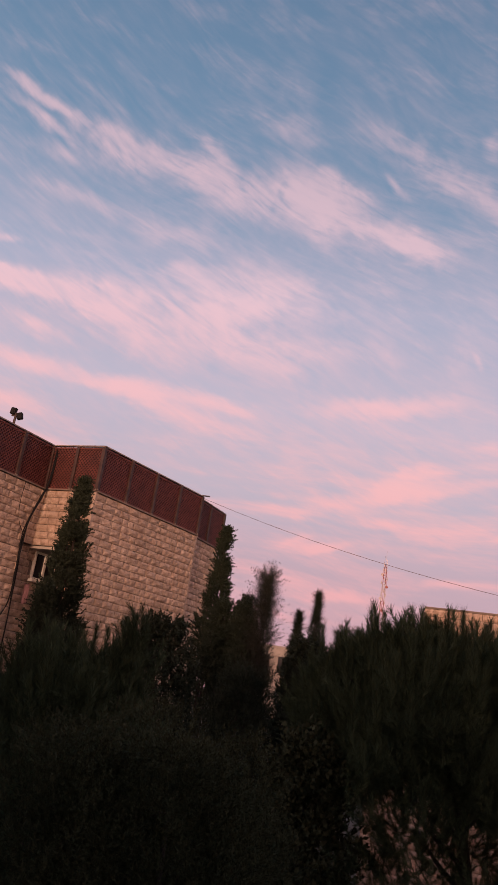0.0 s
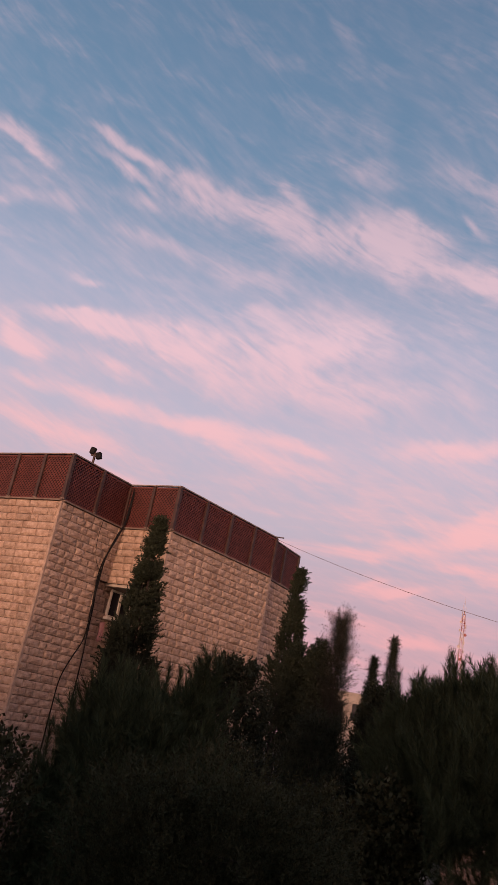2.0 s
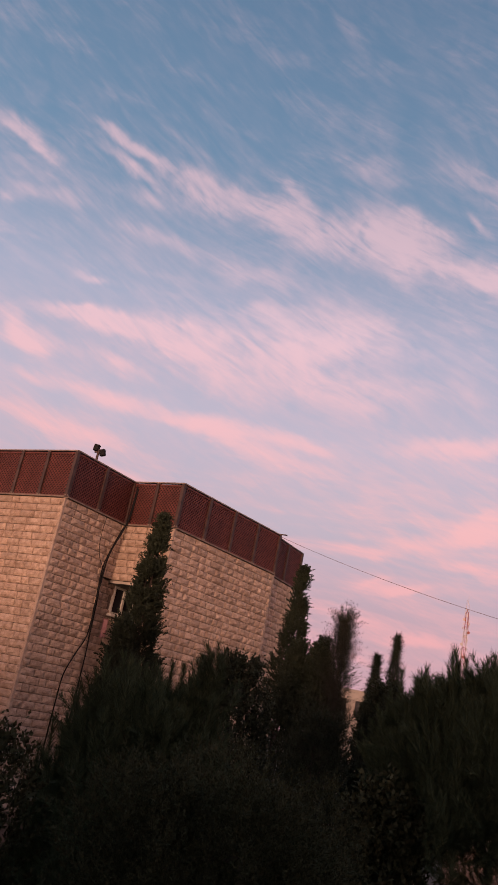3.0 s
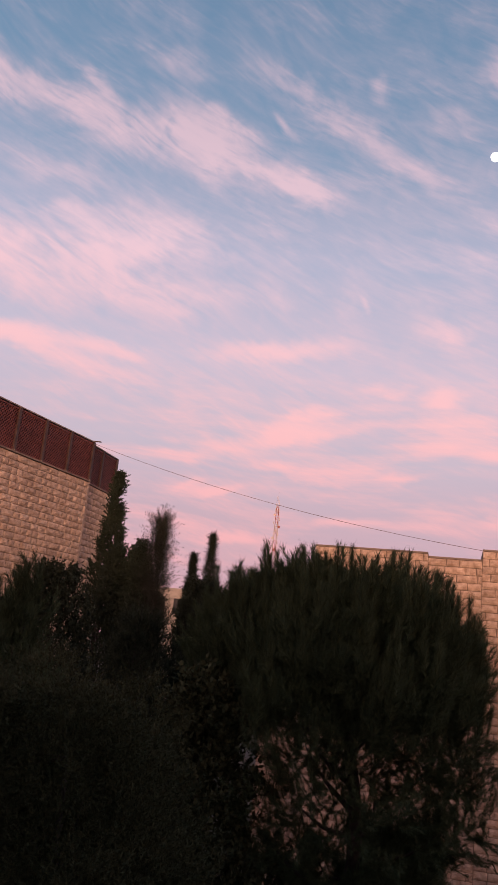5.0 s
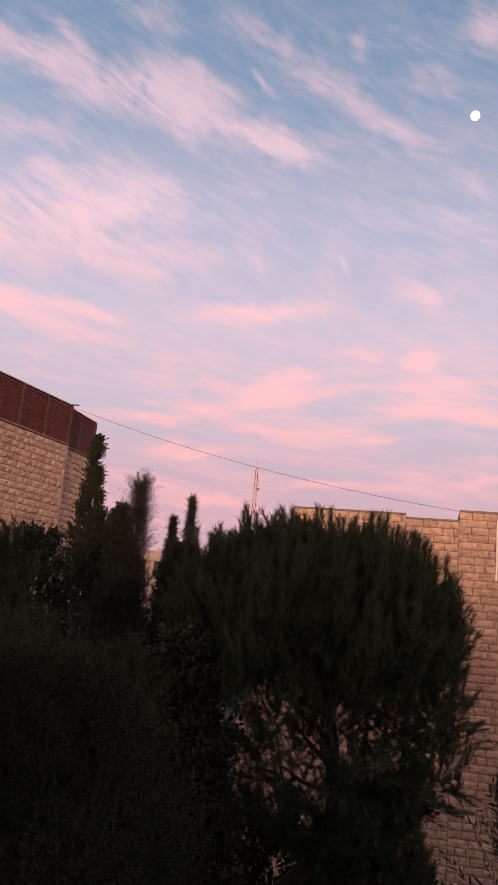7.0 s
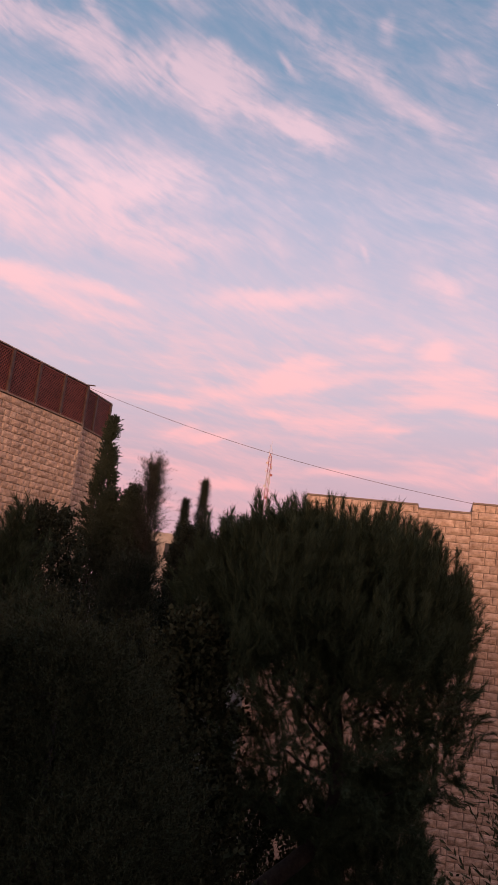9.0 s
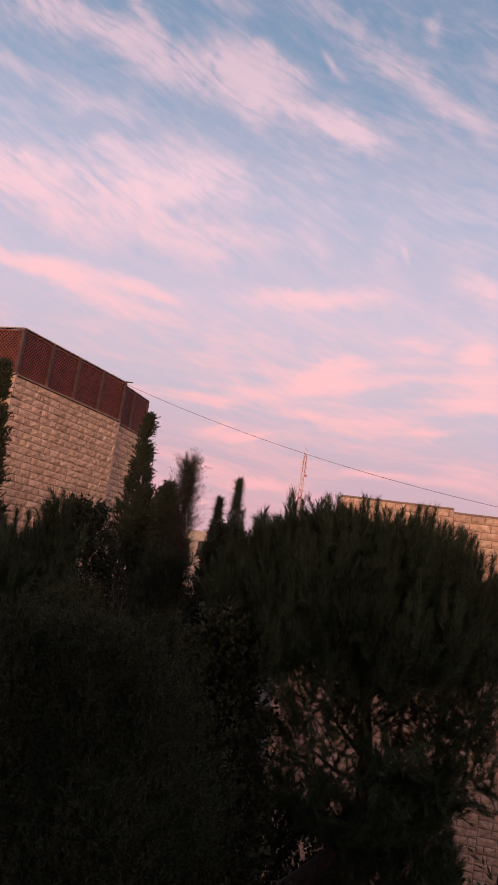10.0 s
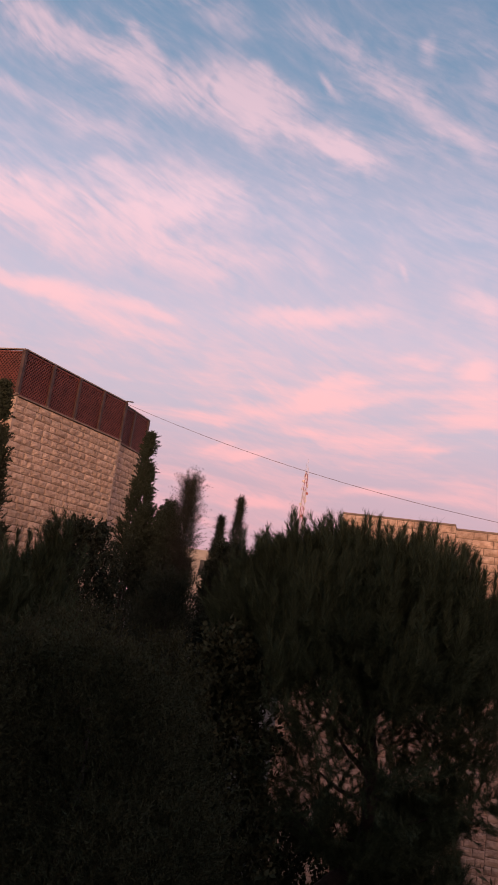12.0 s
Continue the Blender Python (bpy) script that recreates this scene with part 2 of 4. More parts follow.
def smooth_path(points, steps=5):
    """A rounded line through the points (Catmull-Rom)."""
    p = [Vector(q) for q in points]
    p = [2 * p[0] - p[1]] + p + [2 * p[-1] - p[-2]]
    out = []
    for i in range(1, len(p) - 2):
        for k in range(steps):
            t = k / steps
            a, b, c, d = p[i - 1], p[i], p[i + 1], p[i + 2]
            out.append(0.5 * (2 * b + (c - a) * t + (2 * a - 5 * b + 4 * c - d) * t * t + (3 * b - a - 3 * c + d) * t ** 3))
    return out + [p[-2]]


# ---------------------------------------------------------------- materials
def material(name, dark, light, scale=4.0, rough=0.8, bump=0.3, fine=40.0, metal=0.0, vary=0.0, island=0.0, stain=None, coords="Object", spec=0.4, sharp=False):
    """Two-scale procedural surface; vary: spread of brightness between objects; island: between loose pieces."""
    mat = bpy.data.materials.new(name)
    mat.use_nodes = True
    t = mat.node_tree
    b = t.nodes["Principled BSDF"]
    b.inputs["Roughness"].default_value = rough
    b.inputs["Metallic"].default_value = metal
    b.inputs["Specular IOR Level"].default_value = spec
    co = t.nodes.new("ShaderNodeTexCoord")
    geo = t.nodes.new("ShaderNodeNewGeometry")
    source = geo.outputs["Position"] if coords == "Position" else co.outputs[coords]
    n1 = t.nodes.new("ShaderNodeTexNoise")
    n1.inputs["Scale"].default_value, n1.inputs["Detail"].default_value = scale, 6
    n2 = t.nodes.new("ShaderNodeTexNoise")
    n2.inputs["Scale"].default_value, n2.inputs["Detail"].default_value = fine, 4
    for n in (n1, n2):
        t.links.new(source, n.inputs["Vector"])
    add = t.nodes.new("ShaderNodeMath")
    add.operation = "MULTIPLY_ADD"
    t.links.new(n2.outputs[0], add.inputs[0])
    add.inputs[1].default_value = 0.5
    t.links.new(n1.outputs[0], add.inputs[2])
    ramp = t.nodes.new("ShaderNodeValToRGB")
    ramp.color_ramp.elements[0].position, ramp.color_ramp.elements[0].color = 0.58 if sharp else 0.5, (*dark, 1)
    ramp.color_ramp.elements[1].position, ramp.color_ramp.elements[1].color = 0.82 if sharp else 0.98, (*light, 1)
    t.links.new(add.outputs[0], ramp.inputs[0])
    colour = ramp.outputs[0]
    if stain is not None:
        n3 = t.nodes.new("ShaderNodeTexNoise")
        n3.inputs["Scale"].default_value, n3.inputs["Detail"].default_value = 0.9, 5
        t.links.new(geo.outputs["Position"], n3.inputs["Vector"])
        r3 = t.nodes.new("ShaderNodeMapRange")
        r3.inputs[1].default_value, r3.inputs[2].default_value = 0.52, 0.74
        r3.inputs[4].default_value = 0.55
        t.links.new(n3.outputs[0], r3.inputs[0])
        mx = t.nodes.new("ShaderNodeMix")
        mx.data_type = "RGBA"
        mx.inputs[7].default_value = (*stain, 1)
        t.links.new(r3.outputs[0], mx.inputs[0])
        t.links.new(colour, mx.inputs[6])
        colour = mx.outputs[2]
    for amount, out in ((vary, None), (island, geo.outputs["Random Per Island"])):
        if not amount:
            continue
        if out is None:
            out = t.nodes.new("ShaderNodeObjectInfo").outputs["Random"]
        rng = t.nodes.new("ShaderNodeMapRange")
        rng.inputs[3].default_value, rng.inputs[4].default_value = 1 - amount, 1 + amount
        t.links.new(out, rng.inputs[0])
        mul = t.nodes.new("ShaderNodeVectorMath")
        mul.operation = "SCALE"
        t.links.new(colour, mul.inputs[0])
        t.links.new(rng.outputs[0], mul.inputs["Scale"])
        colour = mul.outputs[0]
    t.links.new(colour, b.inputs["Base Color"])
    if bump:
        bp = t.nodes.new("ShaderNodeBump")
        bp.inputs["Strength"].default_value, bp.inputs["Distance"].default_value = bump, 0.02
        t.links.new(add.outputs[0], bp.inputs["Height"])
        t.links.new(bp.outputs[0], b.inputs["Normal"])
    return mat


def foliage(name, dark, light, rough=0.8):
    mat = material(name, dark, light, 1.3, rough, 0.0, 9.0, island=0.45, coords="Position", spec=0.05)
    return mat


STONE = material("limestone_rough", (0.25, 0.17, 0.12), (0.49, 0.375, 0.29), 6.0, 0.9, 0.8, 34.0, vary=0.14, stain=(0.25, 0.17, 0.12), coords="Position")
STONE_FAR = material("limestone_rough_rest", (0.25, 0.17, 0.12), (0.49, 0.375, 0.29), 6.0, 0.9, 0.8, 34.0, island=0.14, stain=(0.25, 0.17, 0.12), coords="Position")
MORTAR = material("mortar", (0.09, 0.065, 0.05), (0.16, 0.12, 0.095), 3.0, 0.95, 0.4, 60.0)
QUOIN = material("dressed_edge", (0.22, 0.16, 0.12), (0.43, 0.335, 0.265), 5.0, 0.85, 0.3, 50.0)
COPING = material("coping_stone", (0.11, 0.08, 0.065), (0.22, 0.17, 0.135), 4.0, 0.85, 0.4, 40.0)
RED = material("red_brown_paint", (0.072, 0.018, 0.015), (0.145, 0.040, 0.031), 3.0, 0.6, 0.25, 35.0, stain=(0.05, 0.018, 0.014))
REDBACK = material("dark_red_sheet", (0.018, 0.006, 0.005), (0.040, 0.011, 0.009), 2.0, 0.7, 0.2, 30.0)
POST = material("weathered_steel_post", (0.032, 0.016, 0.013), (0.072, 0.042, 0.035), 4.0, 0.6, 0.25, 40.0)
RAIL = material("pale_capping", (0.13, 0.10, 0.09), (0.30, 0.25, 0.23), 3.0, 0.6, 0.15, 40.0)
RUBBER = material("black_cable", (0.008, 0.008, 0.009), (0.018, 0.017, 0.017), 8.0, 0.7, 0.1, 60.0, spec=0.1)
WHITEPIPE = material("white_plastic", (0.55, 0.53, 0.50), (0.75, 0.73, 0.70), 3.0, 0.5, 0.1, 30.0)
FRAME = material("pale_window_frame", (0.45, 0.42, 0.38), (0.62, 0.58, 0.53), 4.0, 0.5, 0.1, 30.0)
CLOTH = material("faded_pink_cloth", (0.28, 0.14, 0.16), (0.42, 0.24, 0.26), 9.0, 0.95, 0.2, 90.0)
BARK = material("pine_bark", (0.020, 0.015, 0.012), (0.055, 0.040, 0.032), 9.0, 0.95, 0.9, 40.0, coords="Position")
SOIL = material("dry_soil", (0.05, 0.04, 0.03), (0.11, 0.09, 0.065), 0.6, 0.95, 0.5, 8.0, coords="Position")
PLASTER = material("plain_render", (0.30, 0.26, 0.22), (0.40, 0.35, 0.30), 1.5, 0.9, 0.3, 30.0, coords="Position")
LINE = material("weathered_overhead_line", (0.10, 0.075, 0.075), (0.17, 0.13, 0.13), 3.0, 0.7, 0.0, 20.0)
MASTRED = material("mast_red", (0.24, 0.07, 0.06), (0.34, 0.11, 0.10), 0.5, 0.6, 0.0, 4.0)
MASTWHITE = material("mast_white", (0.40, 0.33, 0.32), (0.52, 0.44, 0.43), 0.5, 0.6, 0.0, 4.0)
NEEDLE = foliage("pine_needles", (0.042, 0.055, 0.029), (0.082, 0.104, 0.055))
BROAD = foliage("small_leaves", (0.032, 0.035, 0.017), (0.066, 0.067, 0.035))
CYPRESS = foliage("cypress_scales", (0.021, 0.028, 0.019), (0.043, 0.052, 0.033))
FEATHER = foliage("feathery_leaves", (0.026, 0.028, 0.022), (0.058, 0.058, 0.046))

GLASS = bpy.data.materials.new("window_glass")
GLASS.use_nodes = True
gb = GLASS.node_tree.nodes["Principled BSDF"]
gb.inputs["Base Color"].default_value = (0.02, 0.02, 0.025, 1)
gb.inputs["Roughness"].default_value = 0.08
MOON = bpy.data.materials.new("moon_light")
MOON.use_nodes = True
mb = MOON.node_tree.nodes["Principled BSDF"]
mb.inputs["Base Color"].default_value = (0.6, 0.6, 0.58, 1)
mb.inputs["Emission Color"].default_value = (1.0, 0.97, 0.93, 1)
mb.inputs["Emission Strength"].default_value = 1.6

G = -4.0                            # the garden lies well below the balcony
# ---------------------------------------------------------------- ground and an unseen sun-blocking wall
bm = bmesh.new()
vs = [bm.verts.new((x, y, G)) for x, y in ((-2500, -2500), (2500, -2500), (2500, 2500), (-2500, 2500))]
bm.faces.new(vs)
tagged(part("ground", bm, SOIL, None), "dry brown soil under the garden trees", "ground", kind="structure")

# unseen block added behind the viewer; its height sets where the shadow ends
bm = bmesh.new()
box(bm, (-45, -9, G), (20, -1.3, 9.2))
tagged(part("wall_home", bm, PLASTER, None), "plain rendered wall added unseen behind the balcony to block low sun", "wall", kind="structure")
bm = bmesh.new()
box(bm, (-2.2, -1.3, 4.2), (2.2, 0.25, 4.4))
tagged(part("balcony_floor", bm, PLASTER, None), "plain concrete balcony slab of the house", "floor", kind="structure")

bm = bmesh.new()
bmesh.ops.create_uvsphere(bm, u_segments=32, v_segments=16, radius=15.5,
                          matrix=Matrix.Translation(Vector(EYE) + Vector((-math.sin(radians(-16.08)) * math.cos(radians(33.33)), math.cos(radians(-16.08)) * math.cos(radians(33.33)), math.sin(radians(33.33)))) * 3000))
tagged(part("moon", bm, MOON, None, smooth=True), "full white moon in the evening sky", "moon", kind="structure")

# ---------------------------------------------------------------- stone walls
COURSE = 0.25
stone_rng = random.Random(5)
STONE_WIDTHS = (0.34, 0.44, 0.56, 0.68)


def stone_mesh(w, h, seed):
    """A rock-faced block: a narrow dressed margin, then a bulging broken front; its back lies in y = 0, the front towards -y."""
    r = random.Random(seed)
    bm = bmesh.new()
    xs = (0.0, 0.028 / w, 0.3, 0.5, 0.7, 1 - 0.028 / w, 1.0)
    zs = (0.0, 0.030 / h, 0.36, 0.68, 1 - 0.030 / h, 1.0)
    nx, nz = len(xs) - 1, len(zs) - 1
    tilt = r.uniform(-0.006, 0.014)
    grid = []
    for k in range(nz + 1):
        row = []
        for i in range(nx + 1):
            rim = i in (0, nx) or k in (0, nz)
            edge = i in (1, nx - 1) or k in (1, nz - 1)
            x, z = w * (xs[i] - 0.5), h * (zs[k] - 0.5)
            if not rim:
                x += r.uniform(-0.010, 0.010)
                z += r.uniform(-0.012, 0.012)
            deep = 0.0 if rim else r.uniform(0.012, 0.034) if edge else r.uniform(0.036, 0.058) + tilt * (zs[k] - 0.5)
            row.append(bm.verts.new((x, -0.022 - deep, z)))
        grid.append(row)
    for k in range(nz):
        for i in range(nx):
            bm.faces.new((grid[k][i], grid[k][i + 1], grid[k + 1][i + 1], grid[k + 1][i]))
    rim = grid[0] + [g[-1] for g in grid[1:]] + grid[-1][-2::-1] + [g[0] for g in grid[-2:0:-1]]
    back = [bm.verts.new((v.co.x, 0.0, v.co.z)) for v in rim]
    for a in range(0, len(rim)):
        b = (a + 1) % len(rim)
        bm.faces.new((rim[b], rim[a], back[a], back[b]))
    me = bpy.data.meshes.new("stone")
    bm.to_mesh(me)
    bm.free()
    return me


STONES = {w: [stone_mesh(w - 0.016, COURSE - 0.016, 31 * i + k) for k in range(6)] for i, w in enumerate(STONE_WIDTHS)}
for group in STONES.values():
    for me in group:
        me.materials.append(STONE)


def lay_stones(wall, a, b, z0, z1, near, holes=(), shade=STONE_FAR, ztop=None):
    """Courses of stones on the face that runs from a to b (the outside to the right of that way), from z1 downwards to z0.
    near: (s0, s1, z0, z1), the stretch whose stones are objects of their own; holes: (s0, s1, z0, z1) left free."""
    a, b = Vector((a[0], a[1], 0)), Vector((b[0], b[1], 0))
    run = (b - a).length
    along = (b - a).normalized()
    turn = Matrix.Rotation(math.atan2(along.y, along.x), 4, "Z")
    singles, rest_v, rest_f = 0, [], []
    inv = world_of(wall).inverted()
    courses = int((z1 - z0) / COURSE + 1e-4)
    for c in range(courses):
        z = z1 - (c + 0.5) * COURSE
        s = -stone_rng.uniform(0, 0.2)
        while s < run:
            w = stone_rng.choice(STONE_WIDTHS)
            lo, hi = max(s, 0.0), min(s + w, run)
            if run - hi < 0.12:
                hi = run
            s = s + w if hi < run else run
            if hi - lo < 0.08:
                continue
            mid = (lo + hi) / 2
            if any(h0 < mid < h1 and g0 < z < g1 for h0, h1, g0, g1 in holes):
                continue
            me = stone_rng.choice(STONES[w])
            p = a + along * mid
            m = Matrix.Translation((p.x, p.y, z)) @ turn @ Matrix.Diagonal(((hi - lo) / w, stone_rng.uniform(0.8, 1.2), 1, 1))
            m = inv @ m
            if singles < 300 and near[0] < mid < near[1] and near[2] < z < near[3]:
                ob = new("stone", me)
                ob.parent = wall
                ob.matrix_basis = m
                singles += 1
            else:
                n = len(rest_v)
                rest_v.extend((m @ v.co)[:] for v in me.vertices)
                rest_f.extend([n + i for i in f.vertices] for f in me.polygons)
    if rest_v:
        me = bpy.data.meshes.new("stonework")
        me.from_pydata(rest_v, [], rest_f)
        me.materials.append(shade)
        ob = new("stonework", me)
        ob.parent = wall
        tagged(ob, kind="stuff")


def wall_block(name, corners, z0, z1, mat, parent, label=""):
    """A solid upright block over a plan of corners."""
    bm = bmesh.new()
    lo = [bm.verts.new((x, y, z0)) for x, y in corners]
    hi = [bm.verts.new((x, y, z1)) for x, y in corners]
    bm.faces.new(lo)
    bm.faces.new(hi)
    for i in range(len(corners)):
        j = (i + 1) % len(corners)
        bm.faces.new((lo[i], lo[j], hi[j], hi[i]))
    bmesh.ops.recalc_face_normals(bm, faces=bm.faces)
    return part(name, bm, mat, parent, label)


# ---------------------------------------------------------------- the stone apartment house with the roof screen
TOP = 11.8
BX, BY = -9.21, 26.95
TH = radians(19.5)


def plan(s, t):
    """s along the short faces, t along the long ones, from the middle corner."""
    return (BX + s * math.cos(TH) + t * math.sin(TH), BY - s * math.sin(TH) + t * math.cos(TH))


LF, A, K, B, C = plan(-8.5, -3.52), plan(-2.19, -3.3), plan(-2.26, -0.05), plan(0, 0), plan(0.38, 6.5)
C2, D, DB, LB = plan(0.12, 6.52), plan(-0.12, 9.3), plan(-8.5, 9.3), plan(-8.5, 9.3)
LOW = TOP - 2.02                   # underside of the jutting upper storey
M1, M2, M3, M4, BS = plan(-2.21, -0.6), plan(-2.5, -0.6), plan(-2.5, 4.0), plan(-0.5, 4.0), plan(-0.5, 0.02)

house = empty("apartment_building", (*plan(-4, 3), G), "pale limestone apartment house with a red-brown lattice roof screen", "building")
core = wall_block("core", [LF, A, K, B, C, C2, D, DB], LOW, TOP - 0.02, MORTAR, house, "recessed mortar behind the stone courses")
core_low = wall_block("core", [LF, A, M1, M2, M3, M4, BS, B, C, C2, D, DB], G, LOW, MORTAR, house)


def stone_wall(a, b, z0, z1, near, owner, holes=()):
    """A mortar bed with its courses."""
    bm = bmesh.new()
    a3, b3 = Vector((*a, 0)), Vector((*b, 0))
    out = (b3 - a3).normalized().cross(Vector((0, 0, 1))) * 0.006
    beam_lo, d = a3 + out, b3 - a3
    vs = [bm.verts.new(p) for p in (beam_lo + Vector((0, 0, z0)), beam_lo + d + Vector((0, 0, z0)), beam_lo + d + Vector((0, 0, z1)), beam_lo + Vector((0, 0, z1)))]
    back = [bm.verts.new(v.co - out * 0.8) for v in vs]
    bm.faces.new(vs)
    bm.faces.new(back[::-1])
    for i in range(4):
        bm.faces.new((vs[(i + 1) % 4], vs[i], back[i], back[(i + 1) % 4]))
    w = part("wall", bm, MORTAR, owner, "rock-faced limestone courses")
    lay_stones(w, a3 + out, b3 + out, z0, z1, near, holes)
    return w



# dressed arrises at the corners and a thin coping under the screen
for p, z0 in ((A, G), (B, LOW), (C, G)):
    bm = bmesh.new()
    box(bm, (-0.055, -0.055, z0), (0.052, 0.052, TOP - 0.02), Matrix.Translation((*p, 0)) @ Matrix.Rotation(-TH, 4, "Z"))
    part("corner_edge", bm, QUOIN, house, "pale dressed corner edge")
for a, b in ((LF, A), (A, K), (K, B), (B, C), (C2, D)):
    bm = bmesh.new()
    beam(bm, (*a, TOP + 0.012), (*b, TOP + 0.012), 0.22, 0.05)
    part("coping", bm, COPING, house)
TM = Matrix.Translation((BX, BY, 0)) @ Matrix.Rotation(-TH, 4, "Z")
bm = bmesh.new()
box(bm, (-2.46, 0.02, LOW - 0.10), (-0.02, 3.9, LOW - 0.004), TM)
part("soffit", bm, PLASTER, house, "plain shaded soffit under the upper storey")

# window in the shaded wall under the upper storey
win = part("window", bmesh.new(), FRAME, house, "pale-framed window in a shaded recess")
w0, w1, v0, v1 = 0.42, 1.62, 8.66, 9.66
for lo, hi in (((w0, v0), (w0 + 0.08, v1)), ((w1 - 0.08, v0), (w1, v1)), ((w0 + 0.08, v1 - 0.08), (w1 - 0.08, v1)), ((w0 + 0.08, v0), (w1 - 0.08, v0 + 0.08)),
               (((w0 + w1) / 2 - 0.05, v0 + 0.08), ((w0 + w1) / 2 + 0.05, v1 - 0.08))):
    bm = bmesh.new()
    box(bm, (-2.50, lo[0], lo[1]), (-2.40, hi[0], hi[1]), TM)
    part("frame", bm, FRAME, win)
for lo, hi in ((w0 + 0.07, (w0 + w1) / 2 - 0.04), ((w0 + w1) / 2 + 0.04, w1 - 0.07)):
    bm = bmesh.new()
    box(bm, (-2.47, lo, v0 + 0.07), (-2.455, hi, v1 - 0.07), TM)
    part("pane", bm, GLASS, win)
bm = bmesh.new()
box(bm, (-2.50, w0 - 0.1, v0 - 0.09), (-2.24, w1 + 0.1, v0 - 0.005), TM)
part("sill", bm, FRAME, win, "pale stone sill")

# ---------------------------------------------------------------- the lattice screen on the roof
FH = 1.64
screen = empty("roof_screen", (*plan(-4, 3), TOP + 0.06), "red-brown wooden lattice screen along the roof edge", "fence")


def lattice(a, b, z0, z1, name="lattice"):
    """One panel of crossed slats in a thin frame, with a dark sheet behind it."""
    a, b = Vector((*a, 0)), Vector((*b, 0))
    run, h = (b - a).length, z1 - z0
    m = Matrix.Translation(a + Vector((0, 0, z0))) @ Matrix.Rotation(math.atan2(b.y - a.y, b.x - a.x), 4, "Z")
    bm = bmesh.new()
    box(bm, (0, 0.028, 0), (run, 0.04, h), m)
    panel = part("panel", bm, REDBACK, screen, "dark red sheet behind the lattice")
    bm = bmesh.new()
    step, w = 0.135, 0.034
    for side in (1, -1):
        c = -h
        while c < run:
            # a slat along the line x = c + k (rising) clipped to the panel
            s0, s1 = max(0.0, -c), min(h, run - c)
            if s1 - s0 > 0.06:
                x0, x1 = c + s0, c + s1
                if side < 0:
                    x0, x1 = run - x0, run - x1
                y = 0.0 if side > 0 else 0.012
                p, q = m @ Vector((x0, y, s0)), m @ Vector((x1, y, s1))
                beam(bm, p, q, 0.010, w)
            c += step
    part(name, bm, RED, panel, "crossed red-brown slats")
    for lo, hi in (((0, 0), (run, 0.06)), ((0, h - 0.06), (run, h))):
        bm = bmesh.new()
        box(bm, (lo[0], -0.02, lo[1]), (hi[0], 0.026, hi[1]), m)
        part("rail", bm, RED, panel)


def screen_run(a, b, n, ends=(True, True)):
    a, b = Vector(a), Vector(b)
    way = (b - a).normalized()
    for i in range(n):
        p, q = a.lerp(b, i / n), a.lerp(b, (i + 1) / n)
        lattice(p + way * 0.05, q - way * 0.05, TOP + 0.03, TOP + FH - 0.03)
    for i in range(n + 1):
        if (i == 0 and not ends[0]) or (i == n and not ends[1]):
            continue
        p = a.lerp(b, i / n)
        bm = bmesh.new()
        beam(bm, (*p, TOP + 0.04), (*p, TOP + FH), 0.13, 0.12, up=Vector((way.x, way.y, 0)))
        post = part("post", bm, POST, screen, "weathered brown steel post")
        bm = bmesh.new()
        box(bm, (p.x - 0.07, p.y - 0.07, TOP + 0.056), (p.x + 0.07, p.y + 0.07, TOP + 0.10))
        part("foot_plate", bm, COPING, post)
    bm = bmesh.new()
    beam(bm, (*(a - way * 0.03), TOP + FH + 0.022), (*(b + way * 0.03), TOP + FH + 0.022), 0.13, 0.04)
    part("top_rail", bm, RAIL, screen, "pale weathered metal capping")


screen_run(LF, A, 5)
screen_run(A, K, 2, (False, True))
screen_run(K, B, 2, (False, True))
screen_run(B, C, 4, (False, True))
screen_run(C2, plan(-0.14, 9.55), 2, (False, True))

bm = bmesh.new()
box(bm, (-0.05, -0.05, 0.0), (0.30, 0.05, 0.03), Matrix.Translation((*C, TOP + FH + 0.044)))
box(bm, (0.0, -0.02, 0.0), (0.04, 0.02, -0.03), Matrix.Translation((*C, TOP + FH + 0.044)))
part("cable_bracket", bm, POST, screen, "small brown steel cable bracket")

# flood lamps on a bracket above the screen
lamp_at = Vector((*plan(-2.22, -2.35), TOP + FH + 0.04))
flood = empty("flood_light", lamp_at, "twin dark flood lamps on a short bracket on the screen", "lamp")
bm = bmesh.new()
tube(bm, [lamp_at, lamp_at + Vector((0, 0, 0.40))], 0.045)
part("bracket", bm, POST, flood)
for sx, sz, tilt in ((-0.10, 0.46, 0.15), (0.16, 0.30, -0.25)):
    bm = bmesh.new()
    box(bm, (-0.10, -0.07, -0.12), (0.10, 0.07, 0.12), Matrix.Translation(lamp_at + Vector((sx, 0, sz))) @ Matrix.Rotation(tilt, 4, "Y"))
    bmesh.ops.bevel(bm, geom=list(bm.edges), offset=0.02, segments=1, affect="EDGES")
    head = part("lamp_head", bm, RUBBER, flood)
    bm = bmesh.new()
    box(bm, (-0.085, -0.082, -0.10), (0.085, -0.071, 0.10), Matrix.Translation(lamp_at + Vector((sx, 0, sz))) @ Matrix.Rotation(tilt, 4, "Y"))
    part("lens", bm, RUBBER, head)
bm = bmesh.new()
beam(bm, lamp_at + Vector((-0.14, 0, 0.3)), lamp_at + Vector((0.14, 0, 0.3)), 0.05)
part("crossbar", bm, POST, flood)

